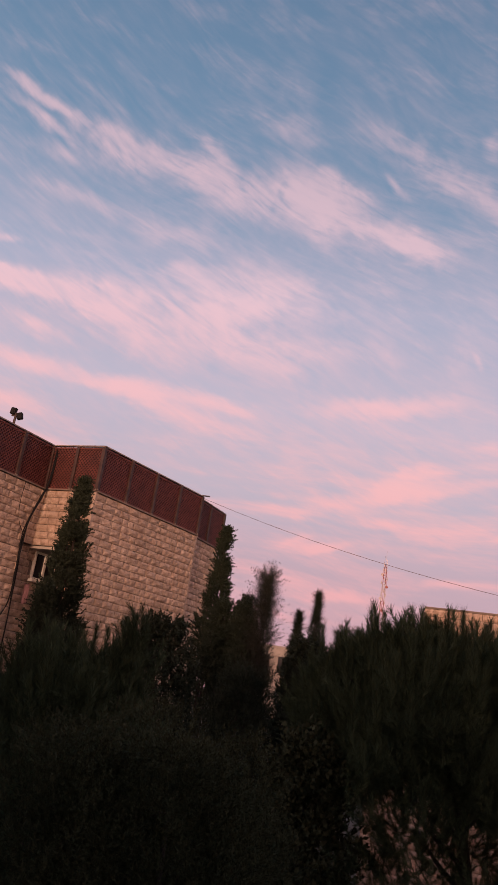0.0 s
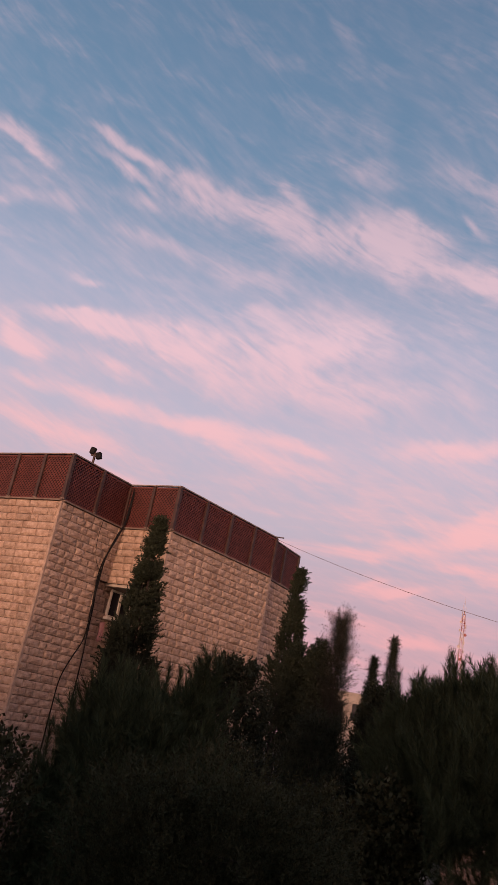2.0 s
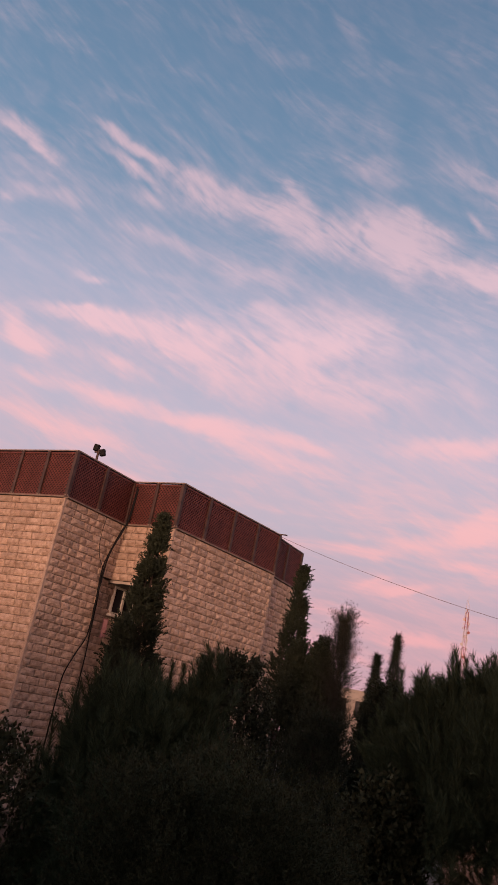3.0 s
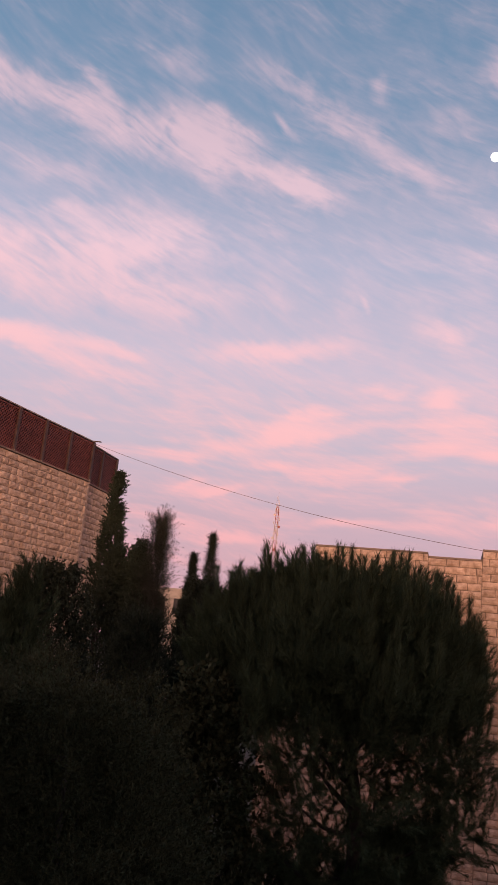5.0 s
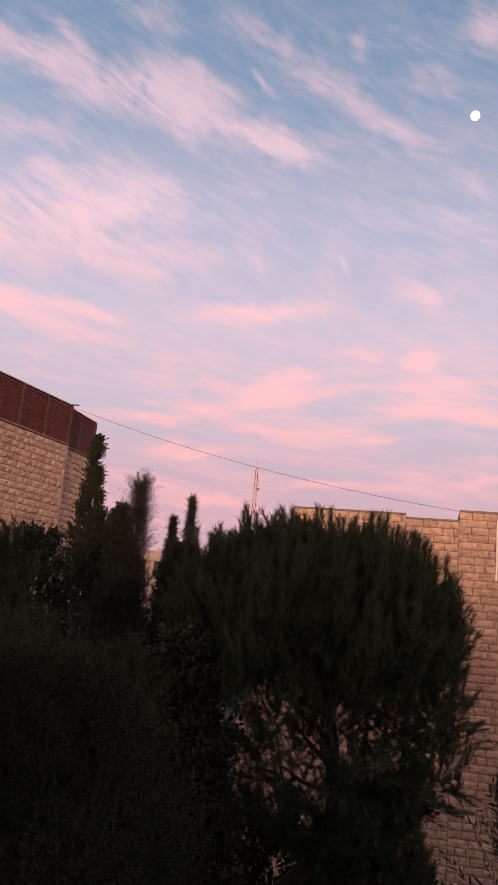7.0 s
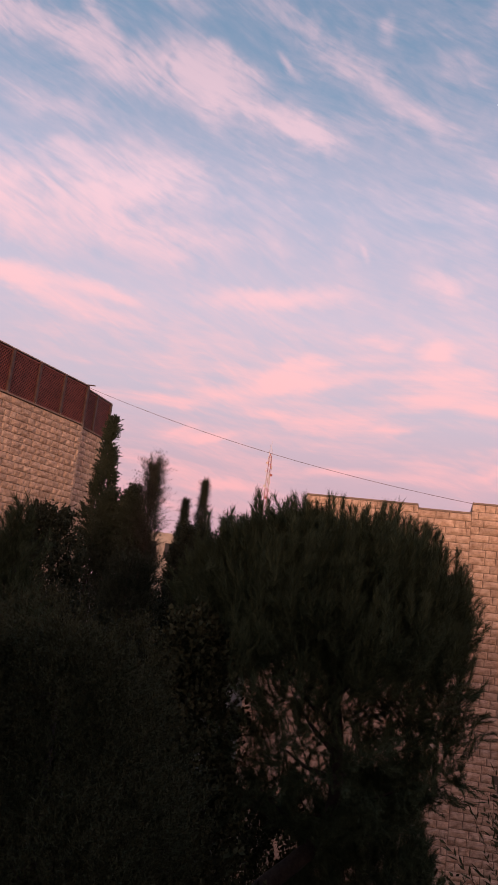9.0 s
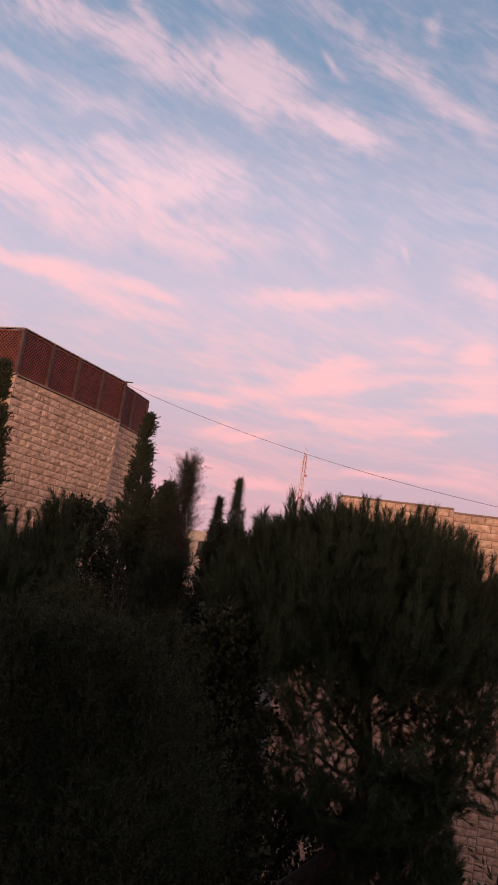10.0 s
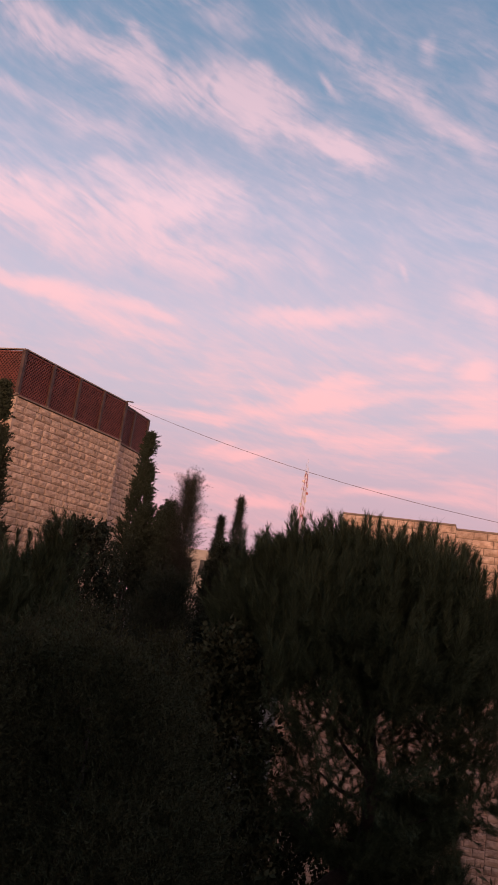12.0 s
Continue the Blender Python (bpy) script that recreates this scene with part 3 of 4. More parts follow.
# ---------------------------------------------------------------- the lower stone building beside the pine
RD = 28.4
RN = -14.4                          # azimuth of its face's normal
RO = at(RN, RD)
rt = radians(RN)
RX = Vector((math.cos(rt), math.sin(rt), 0))      # along the face, to the right
RTOP = 6.0 + 3.50


def rp(s, back=0.0):
    p = RO + RX * s + at(RN, back)
    return (p.x, p.y)


house2 = empty("stone_building", (*rp(0, 4), G), "pale limestone building with stepped parapets behind the pine", "building")
S0, S1, S2, S3 = -4.8, -0.94, 0.82, 8.5
H1, H2, H3 = 9.64, 9.51, 9.85
for s0, s1, h in ((S0, S1, H1), (S1, S2, H2), (S2, S3, H3)):
    wall_block("core", [rp(s0, 0.02), rp(s1, 0.02), rp(s1, 9), rp(s0, 9)], G, h - 0.05, MORTAR, house2, "recessed mortar behind the stone courses")
    bm = bmesh.new()
    beam(bm, (*rp(s0 + 0.01, 0.08), h - 0.02), (*rp(s1 - 0.01, 0.08), h - 0.02), 0.28, 0.06)
    part("coping", bm, COPING, house2)
wall_block("annex", [rp(-6.3, 0.3), rp(S0, 0.3), rp(S0, 6), rp(-6.3, 6)], G, 5.6, MORTAR, house2, "low side wing")
# downpipe and a small dark window
bm = bmesh.new()
q = [Vector((*rp(2.06, -0.09), z)) for z in (9.6, 8.6, 7.6)]
tube(bm, q, 0.035)
part("pipe", bm, WHITEPIPE, house2, "white plastic pipe")
w2 = part("window", bmesh.new(), FRAME, house2, "small dark window")
RM = Matrix.Translation(RO) @ Matrix.Rotation(rt, 4, "Z")
bm = bmesh.new()
box(bm, (2.32, -0.03, 0.95), (3.22, 0.0, 1.75), RM)
part("pane", bm, GLASS, w2)
bm = bmesh.new()
for lo, hi in (((2.25, 0.9), (2.32, 1.8)), ((3.22, 0.9), (3.29, 1.8)), ((2.32, 1.75), (3.22, 1.8)), ((2.32, 0.9), (3.22, 0.95))):
    box(bm, (lo[0], -0.06, lo[1]), (hi[0], 0.0, hi[1]), RM)
part("frame", bm, RUBBER, w2)

# ---------------------------------------------------------------- far house catching the last light, mast, overhead cable
far = empty("far_house", (*at(1.5, 75)[:2], G), "distant sunlit limestone house beyond the trees", "house")
fa, fb, fc = at(6.2, 75), at(-0.5, 75), at(-0.5, 85)
wall_block("wall", [fa[:2], fb[:2], fc[:2], at(6.2, 85)[:2]], G, 10.3, PLASTER, far)
for k in range(5):
    c = fa.lerp(fb, (k + 0.5) / 5)
    bm = bmesh.new()
    box(bm, (c.x - 0.5, c.y - 0.06, 8.0), (c.x + 0.5, c.y + 0.1, 9.4))
    part("window", bm, GLASS, far)

mast_at = at(-1.93, 170, G)
mast = empty("radio_mast", mast_at, "distant red and white lattice radio mast", "mast")
MT = 6.0 - G + 170 * math.tan(radians(9.5))
N_SEC = 22
for k in range(N_SEC):
    z0, z1 = k * MT / N_SEC, (k + 1) * MT / N_SEC
    h0, h1 = 0.62 - 0.40 * k / N_SEC, 0.62 - 0.40 * (k + 1) / N_SEC
    bm = bmesh.new()
    cs = ((-1, -1), (1, -1), (1, 1), (-1, 1))
    for (x, y), (x2, y2) in zip(cs, cs[1:] + cs[:1]):
        beam(bm, mast_at + Vector((x * h0, y * h0, z0)), mast_at + Vector((x * h1, y * h1, z1)), 0.075)
        beam(bm, mast_at + Vector((x * h0, y * h0, z0)), mast_at + Vector((x2 * h1, y2 * h1, z1)), 0.04)
        beam(bm, mast_at + Vector((x * h1, y * h1, z1)), mast_at + Vector((x2 * h1, y2 * h1, z1)), 0.04)
    tagged(part("mast_section", bm, MASTRED if k % 4 < 2 else MASTWHITE, mast), kind="stuff")
mast_rng = random.Random(3)
for k in range(26):
    z = MT * (0.45 + 0.53 * k / 25)
    side = (-1, 1)[k % 2] if k % 5 else 0
    h = 0.62 - 0.40 * z / MT
    p = mast_at + Vector((side * (h + mast_rng.uniform(0.10, 0.32)), -h - 0.1 if side == 0 else mast_rng.uniform(-h, h), z))
    bm = bmesh.new()
    if k % 3:
        tall = mast_rng.uniform(0.35, 0.75)
        box(bm, (-0.11, -0.08, -tall / 2), (0.11, 0.08, tall / 2), Matrix.Translation(p))
        beam(bm, p, Vector((mast_at.x + side * h * 0.9, p.y, z)), 0.05)
        part("panel_antenna", bm, MASTWHITE, mast)
    else:
        tube(bm, [p + Vector((0, -0.18, 0)), p + Vector((0, 0.02, 0)), p + Vector((0, 0.16, 0))], [0.30, 0.27, 0.10], 10)
        beam(bm, p, Vector((mast_at.x + side * h * 0.9, p.y + 0.05, z)), 0.05)
        part("dish", bm, MASTRED if k % 2 else MASTWHITE, mast)
bm = bmesh.new()
tube(bm, [mast_at + Vector((0, 0, MT)), mast_at + Vector((0, 0, MT + 0.5))], 0.12, 6)
part("antenna", bm, MASTRED, mast)

cable_from = Vector((*plan(0.3, 6.6), TOP + FH))
cable_to = Vector((*rp(0.84, 0.0), 9.82))
bm = bmesh.new()
tube(bm, [cable_from.lerp(cable_to, i / 24) - Vector((0, 0, 0.4 * 4 * (i / 24) * (1 - i / 24))) for i in range(25)], 0.0085, 6)
tagged(part("overhead_cable", bm, LINE, None), "thin dark overhead cable between the two buildings", "cable")

# cable bundle that runs down the stone wall
def on_wall(t, z, out=0.07):
    p = plan(-2.22 + out, t)
    return Vector((*p, z))


bundle = empty("wall_cables", on_wall(-0.3, TOP), "black cables hanging down the stone wall from the roof", "cable")
for off, pts in ((0.0, ((-0.05, 13.3), (-0.10, 12.3), (-0.22, 11.7), (-0.62, 10.7), (-0.78, 9.8), (-0.70, 8.8), (-0.66, 7.8), (-0.62, 6.8), (-0.62, 3.0))),
                 (0.06, ((-0.05, 13.2), (-0.12, 12.2), (-0.34, 11.5), (-0.74, 10.5), (-0.80, 9.5), (-0.84, 8.6), (-0.72, 7.6), (-0.68, 6.6), (-0.65, 3.0))),
                 (0.02, ((-0.30, 11.65), (-0.60, 10.9), (-0.86, 10.0), (-0.78, 8.7), (-0.80, 7.7), (-1.15, 7.0), (-1.45, 6.3), (-1.5, 5.4), (-1.5, 3.0))),
                 (0.04, ((-1.3, 11.75), (-1.35, 11.0), (-1.2, 10.4), (-0.85, 10.0)))):
    bm = bmesh.new()
    tube(bm, smooth_path([on_wall(t, z, 0.13 + off) for t, z in pts]), 0.024 if len(pts) > 5 else 0.010, 6)
    part("cable", bm, RUBBER, bundle)

cloth_at = Vector((*plan(-2.12, 0.0), 8.42))
bm = bmesh.new()
cols = []
for i in range(7):
    for j in range(9):
        x = (i / 6 - 0.5) * 0.22
        cols.append(bm.verts.new(cloth_at + Vector((x, 0.05 * math.sin(i * 1.9 + j * 0.3), -j * 0.085 + 0.02 * math.cos(i * 1.3)))))
for i in range(6):
    for j in range(8):
        bm.faces.new((cols[i * 9 + j], cols[i * 9 + j + 1], cols[(i + 1) * 9 + j + 1], cols[(i + 1) * 9 + j]))
bmesh.ops.solidify(bm, geom=list(bm.faces), thickness=0.006)
cloth = tagged(part("hanging_cloth", bm, CLOTH, None, smooth=True), "faded pink cloth hung out below the window", "cloth")
line_bm = bmesh.new()
tube(line_bm, [Vector((*plan(-2.46, 0.0), 8.44)), Vector((*plan(-0.5, 0.08), 8.42))], 0.006, 6)
tagged(part("washing_line", line_bm, RUBBER, None), "thin washing line below the recessed window", "line")

# ---------------------------------------------------------------- trees
def unit(v):
    return v / np.maximum(np.linalg.norm(v, axis=-1, keepdims=True), 1e-9)


def scatter(name, template, places, ways, sizes, material, parent, seed, label=""):
    """Many copies of a small sprig (template: an N x 3 x 3 array of triangles growing along +z) in one crown mesh."""
    r = np.random.RandomState(seed)
    n, k = len(places), len(template)
    z = unit(ways)
    x = unit(np.cross(z, r.normal(size=(n, 3))))
    y = np.cross(z, x)
    basis = np.stack((x, y, z), axis=1) * sizes[:, None, None]
    pick = r.randint(0, k, n)
    tri = np.asarray(template)[pick]                       # n x T x 3 x 3
    v = np.einsum("ntvi,nij->ntvj", tri, basis) + places[:, None, None, :]
    v = v.reshape(-1, 3) - np.array(world_of(parent).translation)
    me = bpy.data.meshes.new(name)
    me.vertices.add(len(v))
    me.vertices.foreach_set("co", v.astype(np.float32).ravel())
    me.loops.add(len(v))
    me.loops.foreach_set("vertex_index", np.arange(len(v), dtype=np.int32))
    me.polygons.add(len(v) // 3)
    me.polygons.foreach_set("loop_start", np.arange(0, len(v), 3, dtype=np.int32))
    me.update(calc_edges=True)
    me.materials.append(material)
    ob = new(name, me)
    hang(ob, parent)
    return tagged(ob, label)


def blade(a, b, w, r):
    """A thin leaf from a to b, of two triangles."""
    d = b - a
    s = np.cross(d, r.normal(size=3))
    s = s / (np.linalg.norm(s) + 1e-9) * w / 2
    m = a + 0.45 * d
    return [(a, m + s, m - s), (b, m - s, m + s)]


def pine_sprig(seed, needles=70, length=0.20, needle=0.105, press=1.0):
    r = np.random.RandomState(seed)
    out = []
    for i in range(needles):
        t = (i + r.rand()) / needles
        a = np.array((0, 0, length * t))
        phi, lean = r.rand() * 6.283, press * r.uniform(0.65, 1.15) * (1.1 - 0.55 * t)
        d = np.array((math.sin(lean) * math.cos(phi), math.sin(lean) * math.sin(phi), math.cos(lean)))
        b = a + d * needle * r.uniform(0.8, 1.15)
        s = np.cross(d, r.normal(size=3))
        s = s / np.linalg.norm(s) * 0.0028
        out.append((a + s, a - s, b))
    return out


def leaf_sprig(seed, leaves=14, length=0.30, leaf=0.07, wide=0.016, spread=0.9):
    r = np.random.RandomState(seed)
    out = []
    bend = r.normal(size=2) * 0.12
    for i in range(leaves):
        t = (i + r.rand()) / leaves
        a = np.array((bend[0] * t * t, bend[1] * t * t, length * t))
        phi, lean = i * 2.4 + r.rand(), r.uniform(0.5, 1.2) * spread
        d = np.array((math.sin(lean) * math.cos(phi), math.sin(lean) * math.sin(phi), math.cos(lean)))
        out += blade(a, a + d * leaf * r.uniform(0.7, 1.2), wide * r.uniform(0.8, 1.2), r)
    tip = np.array((bend[0], bend[1], length))
    s = np.array((0.003, 0, 0))
    out.append((-s, s, tip))
    return out


PINE = [pine_sprig(i, 130, 0.34, 0.10) for i in range(8)]
PINE_INNER = [pine_sprig(100 + i, 80, 0.26, 0.12) for i in range(8)]
CANDLE = [pine_sprig(200 + i, 260, 0.42, 0.115, 0.8) for i in range(6)]
LEAF = [leaf_sprig(20 + i) for i in range(8)]
BUSHLEAF = [leaf_sprig(40 + i, 12, 0.22, 0.06, 0.034) for i in range(8)]
SCALE = [leaf_sprig(60 + i, 26, 0.26, 0.05, 0.016, 0.55) for i in range(8)]
PLUME = [leaf_sprig(80 + i, 18, 0.42, 0.06, 0.009, 0.7) for i in range(8)]


def limbs(tree, tops, trunk_path, radii, seed, count, material=BARK):
    """A tapered trunk along trunk_path and limbs from it to some of the crown's places."""
    bm = bmesh.new()
    path = smooth_path(trunk_path, 4)
    n = len(path)
    rad = [radii[0] + (radii[1] - radii[0]) * i / (n - 1) for i in range(n)]
    tube(bm, path, rad, 10)
    for v in bm.verts:
        v.co += 0.012 * Vector(noise.noise_vector(v.co * 6))
    trunk = part("trunk", bm, material, tree, smooth=True)
    r = random.Random(seed)
    for k in range(count):
        tip = Vector(tops[r.randrange(len(tops))])
        cand = [(abs((p.z + 0.35 * (tip - p).length) - tip.z), i) for i, p in enumerate(path) if i > n * 0.25]
        i = min(cand)[1]
        root = path[i]
        mid = root.lerp(tip, 0.5) + Vector((r.uniform(-0.1, 0.1), r.uniform(-0.1, 0.1), r.uniform(-0.15, 0.02)))
        line = smooth_path([root, mid, tip], 4)
        r0 = min(rad[i] * 0.55, 0.015 + 0.016 * (tip - root).length)
        bm = bmesh.new()
        tube(bm, line, [r0 * (1 - 0.8 * j / (len(line) - 1)) for j in range(len(line))], 6)
        part("limb", bm, material, tree, smooth=True)
    return trunk


def dome(n, centre, radius, z0, z1, seed, flat=3.0, belly=0.45, shell=0.55, clump=0.0, lobes=0.14):
    """n places in a dome-shaped crown, denser near its skin, with the way outwards at each."""
    r = np.random.RandomState(seed)
    out, ways = [], []
    c = np.array(centre[:2])
    zm = z0 + belly * (z1 - z0)
    while len(out) < n:
        z = r.uniform(z0, z1)
        h = (z - zm) / (z1 - zm) if z > zm else (zm - z) / (zm - z0)
        p = flat if z > zm else 2.0
        rim = radius * max(0.0, 1 - h ** p) ** (1 / p)
        phi = r.uniform(0, 6.2832)
        rim *= 1 + lobes * noise.noise(Vector((3.1 * math.cos(phi) + seed, 3.1 * math.sin(phi), z * 1.6)))
        f = r.rand() ** 0.5
        if f < shell and r.rand() < 0.55:
            continue
        q = np.array((c[0] + rim * f * math.cos(phi), c[1] + rim * f * math.sin(phi), z))
        if clump and noise.noise(Vector(q * 3.2)) + 0.5 * noise.noise(Vector(q * 7.0)) < clump * min(1.0, max(0.2, 1.0 - 0.8 * (z - zm + 0.1) / (0.55 * (z1 - zm)))) - 0.35:
            continue
        out.append(q)
        ways.append((f * math.cos(phi) * 0.7, f * math.sin(phi) * 0.7, 0.55 + 0.5 * (z - z0) / (z1 - z0)))
    ways = np.array(ways) + r.normal(size=(n, 3)) * 0.22
    return np.array(out), unit(ways)


def spire(n, foot, radius, z0, z1, seed, tip=0.08, power=0.8, gaps=0.0):
    """Places in a column that narrows to the top."""
    r = np.random.RandomState(seed)
    out, ways = [], []
    while len(out) < n:
        t = r.rand()
        z = z0 + (z1 - z0) * t
        phi = r.uniform(0, 6.2832)
        rim = radius * (tip + (1 - tip) * (1 - t) ** power)
        rim *= 1 + 0.45 * noise.noise(Vector((2 * math.cos(phi) + seed, 2 * math.sin(phi), z * 2.2)))
        f = r.rand() ** 0.5
        q = (foot[0] + rim * f * math.cos(phi), foot[1] + rim * f * math.sin(phi), z)
        if gaps and noise.noise(Vector(q) * 2.6) < gaps - 0.5:
            continue
        out.append(q)
        ways.append((0.55 * math.cos(phi), 0.55 * math.sin(phi), 0.9))
    return np.array(out), unit(np.array(ways) + r.normal(size=(n, 3)) * 0.2)


def pine_crown(tree, centre, radius, z0, z1, n, seed, clump, inner=0.5, bare=0.0, extra=(), **shape):
    """Branch ends with a fan of upright tufts each; broken twigs and older needles inside."""
    r = np.random.RandomState(seed)
    ends, ways = dome(n, centre, radius, z0, z1, seed, clump=clump, **shape)
    for k, (mid, wide, low, top, count) in enumerate(extra):
        e, w = dome(count, mid, wide, low, top, seed + 50 + k, flat=3.0, belly=0.5)
        ends, ways, n = np.concatenate((ends, e)), np.concatenate((ways, w)), n + count
    lift = np.clip((ends[:, 2:3] - z0) / (z1 - z0) * 2.2 - 0.7, 0, 1)      # upright shoots above, spreading twigs below
    ways = unit(ways + np.array((0, 0, 0.55)) * lift + r.normal(size=(n, 3)) * 0.55 * (1 - lift))
    k = 4
    fan = unit(np.repeat(ways, k, axis=0) + r.normal(size=(n * k, 3)) * 0.15)
    pts = np.repeat(ends, k, axis=0) - np.array((0, 0, 0.24)) + fan * r.uniform(-0.16, 0.10, (n * k, 1)) + r.normal(size=(n * k, 3)) * np.array((0.07, 0.07, 0.04))
    scatter("crown", PINE, pts, fan, r.uniform(0.7, 1.15, n * k) * (0.75 + 0.25 * np.repeat(lift[:, 0], k)), NEEDLE, tree, seed, "dense upright needle tufts")
    rim = np.hypot(ends[:, 0] - centre[0], ends[:, 1] - centre[1]) / radius
    skin = np.nonzero((ends[:, 2] > z0 + 0.45 * (z1 - z0)) & (rim + (ends[:, 2] - z0) / (z1 - z0) > 1.15))[0]
    chosen = []
    for i in r.permutation(skin):                           # shoots keep a hand's breadth apart
        if all(np.linalg.norm(ends[i] - ends[o]) > 0.23 for o in chosen):
            chosen.append(i)
    skin = np.array(chosen)
    up = unit(ways[skin] * 0.35 + np.array((0, 0, 1.0)) + r.normal(size=(len(skin), 3)) * 0.07)
    tagged(scatter("top_growth", CANDLE, ends[skin] - up * 0.12, up, r.uniform(0.85, 1.3, len(skin)), NEEDLE, tree, seed + 2, "tall upright candle shoots"), kind="stuff")
    m = int(n * k * inner)
    pick = r.choice(np.nonzero(ends[:, 2] > z0 + bare * (z1 - z0))[0], m)
    base = np.array((centre[0], centre[1], 0.0))
    place = ends[pick] - ways[pick] * r.uniform(0.05, 0.45, (m, 1)) + r.normal(size=(m, 3)) * 0.10
    scatter("inner_crown", PINE_INNER, place, unit(ways[pick] + r.normal(size=(m, 3)) * 0.5), r.uniform(0.7, 1.1, m), NEEDLE, tree, seed + 1, "older dark needles inside the crown")
    return ends


# the big stone pine before the stepped parapets
pc = at(-7.2, 10.5)
pine = empty("pine_tree", at(4.0, 10.3, G), "tall dark green pine with a broad domed crown", "tree", "garden pines")
pts = pine_crown(pine, pc, 1.78, 3.55, 6.98, 1300, 3, 0.54, inner=0.45, bare=0.50, extra=((at(-0.9, 10.4), 0.66, 5.2, 6.72, 170), (at(-5.6, 10.4), 0.6, 5.6, 7.0, 100), (at(-14.2, 10.4), 0.52, 4.1, 5.3, 80)), flat=3.2, belly=0.40, shell=0.5)
limbs(pine, pts, [at(4.0, 10.3, G - 0.1), at(3.5, 10.3, 0.0), at(1.0, 10.3, 1.5), at(-4.0, 10.4, 2.5), at(-8.2, 10.5, 3.3), at(-8.7, 10.5, 4.2), at(-7.6, 10.5, 5.4), at(-7.4, 10.5, 6.4)], (0.17, 0.04), 4, 44)

# the lower pine before the stone house
pc2 = at(17.7, 9.2)
pine2 = empty("pine_tree", (pc2.x, pc2.y, G), "young dark green pine with upright candle shoots", "tree", "garden pines")
pts = pine_crown(pine2, pc2, 1.12, 1.4, 6.12, 900, 8, 0.0, inner=0.8, flat=2.6, belly=0.5)
limbs(pine2, pts, [at(17.6, 9.2, G - 0.1), at(17.4, 9.2, 0.0), at(17.2, 9.2, 3.0), at(17.0, 9.2, 5.6)], (0.14, 0.03), 9, 24)


pc3 = at(14.3, 9.0)
pine3 = empty("pine_tree", (pc3.x, pc3.y, G), "small pine top with few tall candle shoots", "tree", "garden pines")
pts = pine_crown(pine3, pc3, 0.34, 4.2, 6.66, 34, 11, 0.0, inner=0.3, flat=1.4, belly=0.3)
limbs(pine3, pts, [at(14.6, 9.0, G - 0.1), at(14.5, 9.0, 0.0), at(14.4, 9.0, 3.0), at(14.3, 9.0, 6.4)], (0.10, 0.02), 12, 14)


def leafy(name, label, azimuth, d, radius, z0, z1, n, seed, sprig, mat, size=1.0, flat=2.2, belly=0.5, twigs=24, clump=0.0, sprays=0, lumps=0):
    foot = at(azimuth, d, G)
    tree = empty(name, foot, label, "tree")
    if lumps:
        rr = random.Random(seed)
        pts, ways = dome(n // 2, foot, radius * 0.82, z0, z1 - 0.25, seed, flat=flat, belly=belly, lobes=0.3, clump=clump)
        for k in range(lumps):
            a, e = rr.uniform(0, 6.283), rr.uniform(0.35, 0.75)
            mid = (foot.x + radius * e * math.cos(a), foot.y + radius * e * math.sin(a))
            top = z1 - rr.uniform(0.0, 1.5)
            p2, w2_ = dome(n // (2 * lumps), mid, radius * rr.uniform(0.25, 0.42), top - rr.uniform(0.8, 1.4), top, seed + 40 + k, flat=1.8, belly=0.5, lobes=0.5)
            pts, ways = np.concatenate((pts, p2)), np.concatenate((ways, w2_))
        n = len(pts)
    else:
        pts, ways = dome(n, foot, radius, z0, z1, seed, flat=flat, belly=belly, lobes=0.3, clump=clump)
    scatter("crown", sprig, pts, ways, np.random.RandomState(seed).uniform(0.7, 1.25, n) * size, mat, tree, seed)
    if sprays:
        r = np.random.RandomState(seed + 5)
        top = np.nonzero(pts[:, 2] > z0 + 0.72 * (z1 - z0))[0]
        top = r.choice(top, sprays)
        tagged(scatter("top_sprays", PLUME, pts[top], unit(ways[top] + np.array((0, 0, 0.4)) + r.normal(size=(sprays, 3)) * 0.3), r.uniform(0.5, 1.0, sprays) * size, mat, tree, seed + 5, "loose thin sprays"), kind="stuff")
    limbs(tree, pts, [foot - Vector((0, 0, 0.1)), at(azimuth + 0.3, d, (G + z0) / 2), at(azimuth - 0.3, d, z0 + 0.3), at(azimuth, d, z1 - 0.7)], (0.11, 0.02), seed, twigs)
    return tree


leafy("fine_leaved_tree", "dark bushy tree with fine drooping leaves", 10.2, 7.0, 1.42, 1.6, 5.70, 17000, 13, LEAF, BROAD, 0.6, sprays=700, lumps=22)
leafy("broad_leaved_bush", "dark bush with small rounded leaves by the stone wall", 27.3, 8.5, 0.75, 1.0, 5.45, 1300, 14, BUSHLEAF, BROAD, 1.0)
leafy("olive_tree", "olive tree with narrow leaves on loose hanging sprays", -24.0, 7.0, 0.75, 2.0, 5.4, 420, 15, LEAF, BROAD, 1.1, twigs=14)
leafy("shrub", "low dark shrub before the stepped wall", -15.0, 11.5, 0.7, -2.0, 2.6, 700, 16, BUSHLEAF, BROAD, 1.3, clump=0.3)
leafy("shrub", "dark shrub at the foot of the pine", -3.5, 12.0, 1.5, -3.0, 3.1, 2600, 17, BUSHLEAF, BROAD, 1.4)
leafy("shrub", "dense dark evergreen shrub under the pine crown", -11.2, 11.0, 0.85, -3.0, 3.8, 2800, 19, PINE_INNER, NEEDLE, 1.2, flat=3.0)
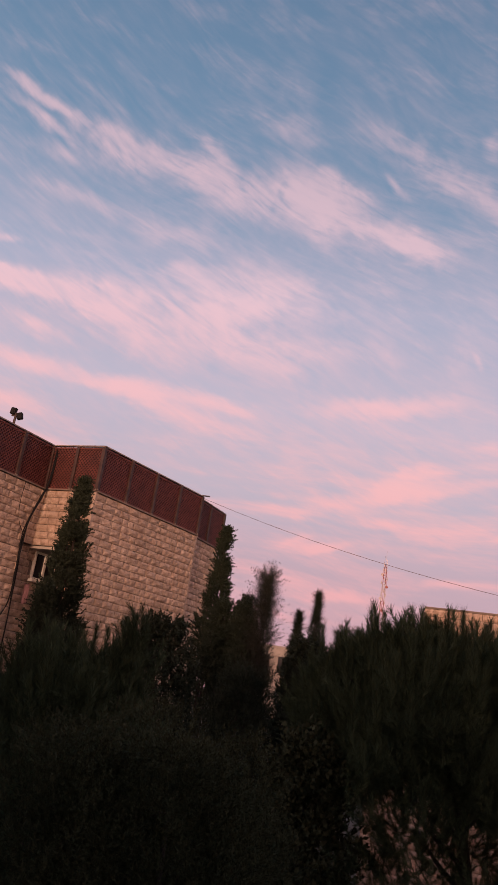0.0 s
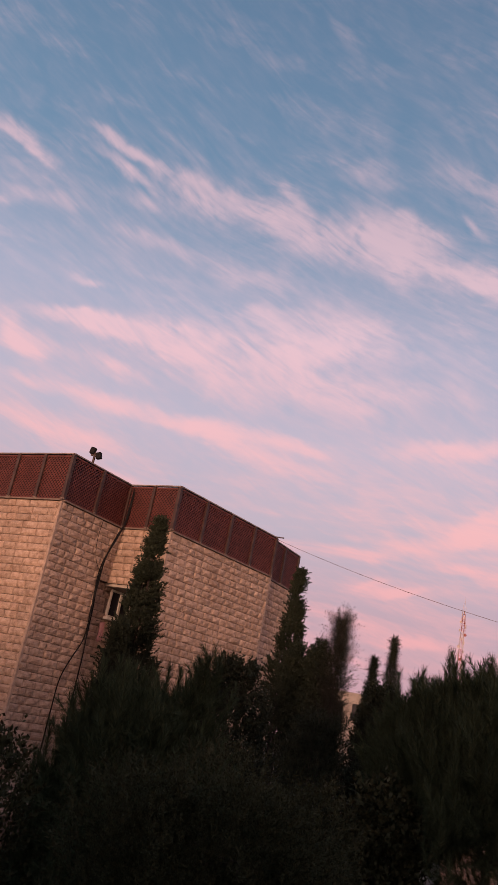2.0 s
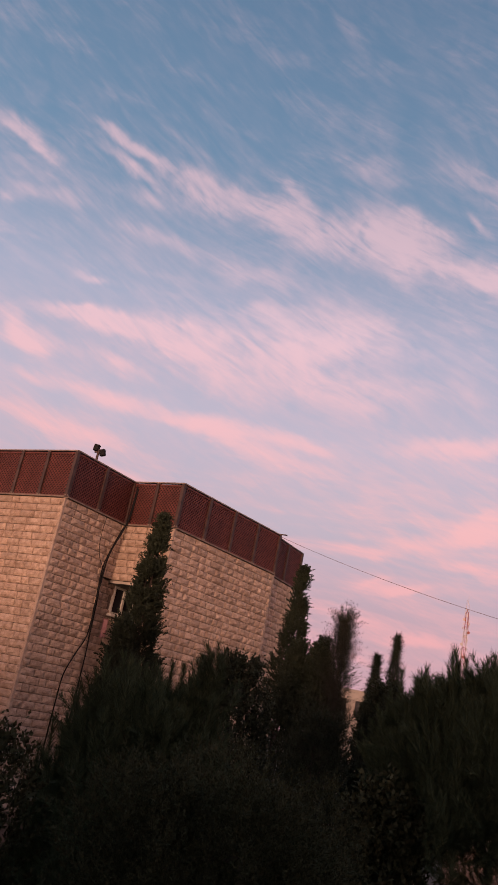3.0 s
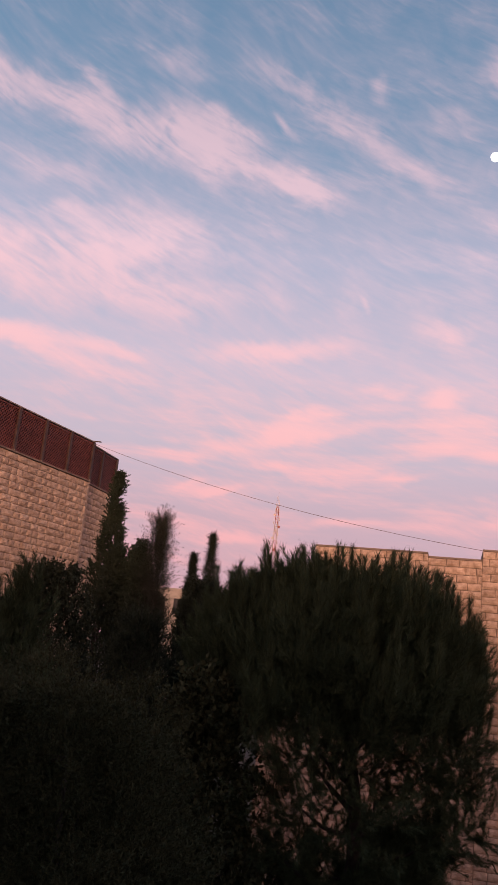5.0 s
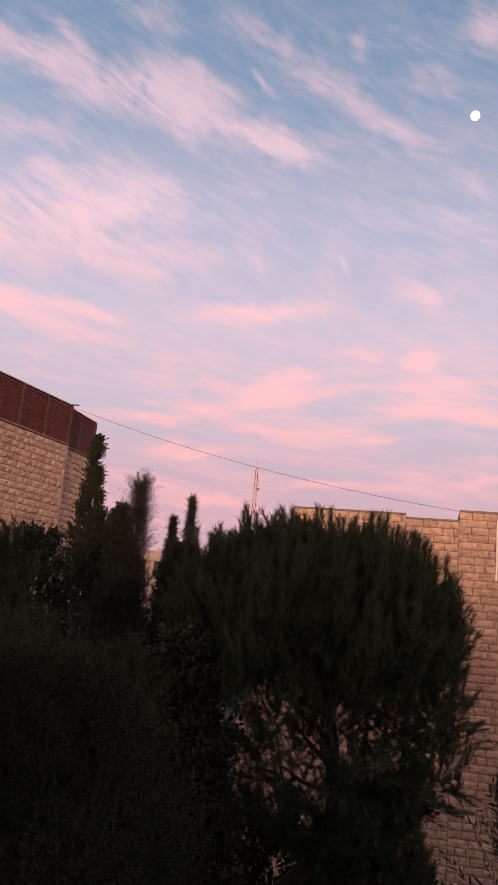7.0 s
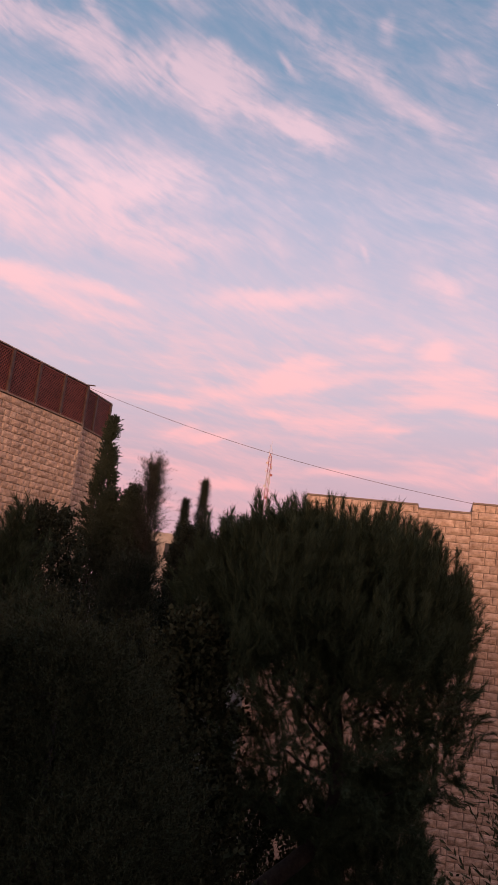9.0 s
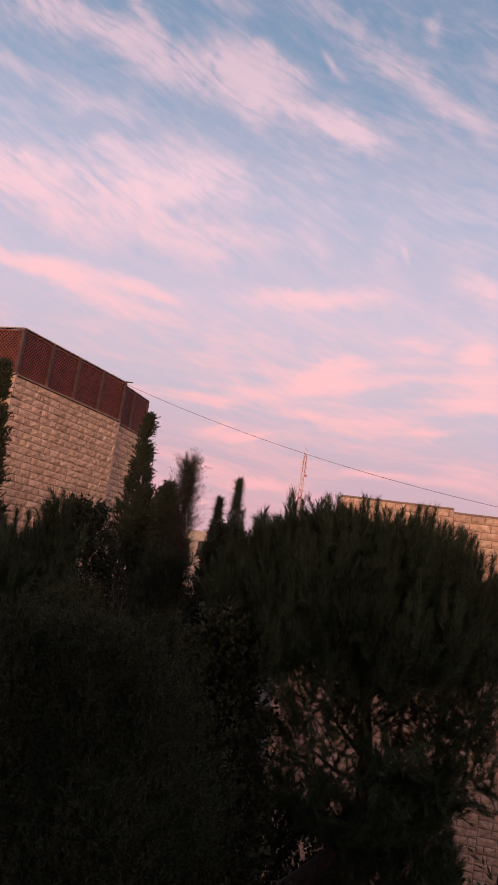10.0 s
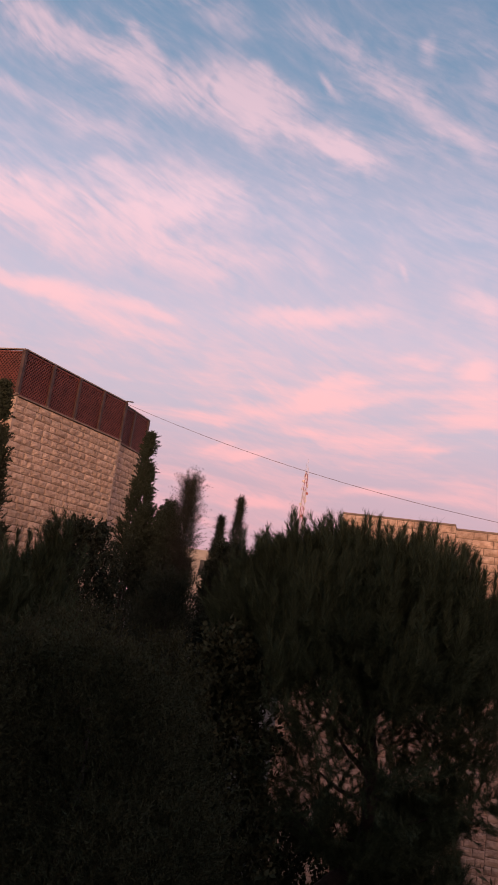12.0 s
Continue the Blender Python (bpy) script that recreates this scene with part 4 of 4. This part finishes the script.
leafy("shrub", "low dark needle shrub before the stepped wall", -14.6, 10.4, 0.42, -1.0, 3.3, 180, 31, PINE_INNER, NEEDLE, 1.0)
leafy("shrub", "dark shrub between the bush and the pine", 1.7, 9.5, 0.74, -2.0, 5.5, 3400, 18, BUSHLEAF, BROAD, 1.2)


def cypress(azimuth, d, top, radius, low, n, seed, label, size=1.0, mat=CYPRESS, power=0.8, gaps=0.0, sprig=SCALE, name="cypress_tree", tip=0.08):
    foot = at(azimuth, d, G)
    tree = empty(name, foot, label, "tree")
    pts, ways = spire(n, foot, radius, low, top, seed, tip, power, gaps)
    scatter("crown", sprig, pts, ways, np.random.RandomState(seed).uniform(0.7, 1.2, n) * size, mat, tree, seed)
    bm = bmesh.new()
    tube(bm, [foot - Vector((0, 0, 0.1)), foot + Vector((0.03, 0, low * 0.6)), foot + Vector((0, 0.02, top - 0.3))], [0.13, 0.10, 0.015], 8)
    part("trunk", bm, BARK, tree, smooth=True)
    r = random.Random(seed)
    for k in range(16):
        tip_at = Vector(pts[r.randrange(n)])
        root = foot + Vector((0, 0, max(low * 0.7, tip_at.z - 0.7)))
        bm = bmesh.new()
        tube(bm, [root, root.lerp(tip_at, 0.5) + Vector((0, 0, -0.05)), tip_at], [0.03, 0.02, 0.008], 6)
        part("limb", bm, BARK, tree)
    return tree


IVY = [leaf_sprig(120 + i, 30, 0.26, 0.055, 0.034, 0.9) for i in range(8)]
cypress(19.75, 19.0, 10.0, 1.1, 3.0, 5600, 21, "slim dark leafy cypress before the stone house", 0.72, power=0.92, gaps=0.32, sprig=IVY, tip=0.02)
cypress(20.9, 17.5, 7.4, 0.40, 1.0, 1200, 29, "low dark evergreen at the foot of the cypress", 0.9, power=0.6, gaps=0.1, sprig=IVY, name="evergreen_tree")
cypress(9.35, 20.0, 9.66, 0.74, 4.0, 2500, 32, "slim dark cypress by the building corner", 0.72, power=0.95, gaps=0.07, sprig=IVY, tip=0.02)
leafy("evergreen_tree", "dense dark evergreen beside the stone house", 7.5, 17.0, 0.74, 0.0, 7.85, 9000, 23, BUSHLEAF, CYPRESS, 0.7, flat=1.7, belly=0.5, sprays=900, lumps=14)
cypress(6.0, 16.6, 8.2, 0.44, 4.4, 3000, 28, "thin feathery grey-green tree with loose plumes", 0.8, FEATHER, 0.9, 0.22, PLUME, "feathery_tree", 0.05)
cypress(3.55, 15.0, 7.46, 0.70, 4.2, 4600, 24, "dark pointed cypress between the pines", 0.36, power=1.35, tip=0.02)
cypress(2.36, 15.5, 7.92, 0.74, 4.2, 4600, 25, "tall dark pointed cypress between the pines", 0.36, power=1.35, tip=0.02)
leafy("evergreen_tree", "dense dark evergreen filling the gap between the trees", 2.75, 14.0, 0.42, 0.0, 6.85, 4200, 30, BUSHLEAF, CYPRESS, 0.9, flat=2.6, belly=0.5)
cypress(12.3, 14.0, 6.85, 1.0, 0.0, 4200, 26, "dense dark evergreen between the house and the bush", 1.0, power=0.5, tip=0.2, name="evergreen_tree", sprig=BUSHLEAF)
cypress(6.6, 13.0, 6.15, 0.8, 0.0, 3200, 27, "dense dark evergreen behind the bush", 1.0, power=0.5, tip=0.2, name="evergreen_tree")

# ---------------------------------------------------------------- stone courses
house_walls = (
    (LF, A, 2.0, TOP, (3.0, 9.0, 6.0, TOP), ()),
    (A, K, LOW, TOP, (0.0, 9.0, LOW, TOP), ()),
    (A, M1, 2.0, LOW + 0.02, (0.0, 9.0, 5.0, LOW), ()),
    (K, B, LOW, TOP, (0.0, 9.0, 0.0, TOP), ()),
    (M2, M3, 4.0, LOW + 0.02, (0.0, 3.0, 6.0, LOW), ((0.95, 2.3, 8.5, 9.75),)),
    (M1, M2, 4.0, LOW + 0.02, (0.0, 9.0, 6.0, LOW), ()),
    (BS, B, 3.0, LOW + 0.02, (0.0, 9.0, 6.0, LOW), ()),
    (B, C, 3.0, TOP, (0.0, 9.0, 8.0, TOP), ()),
    (C2, D, 3.0, TOP, (0.0, 9.0, 7.0, TOP), ()))
for a, b, z0, z1, near, holes in house_walls:
    stone_wall(a, b, z0, z1 - 0.02, near, house, holes)
for s0, s1, h in ((S0, S1, H1), (S1, S2, H2), (S2, S3, H3)):
    stone_wall(rp(s0), rp(s1), G, h - 0.05, (-9.0, 3.0, 6.5, 12.0), house2, ((1.43, 2.47, 0.9, 1.8),) if s0 == S2 else ())
stone_wall(rp(-6.3, 0.27), rp(S0, 0.27), G, 5.5, (0.0, 9.0, 0.0, 9.0), house2)
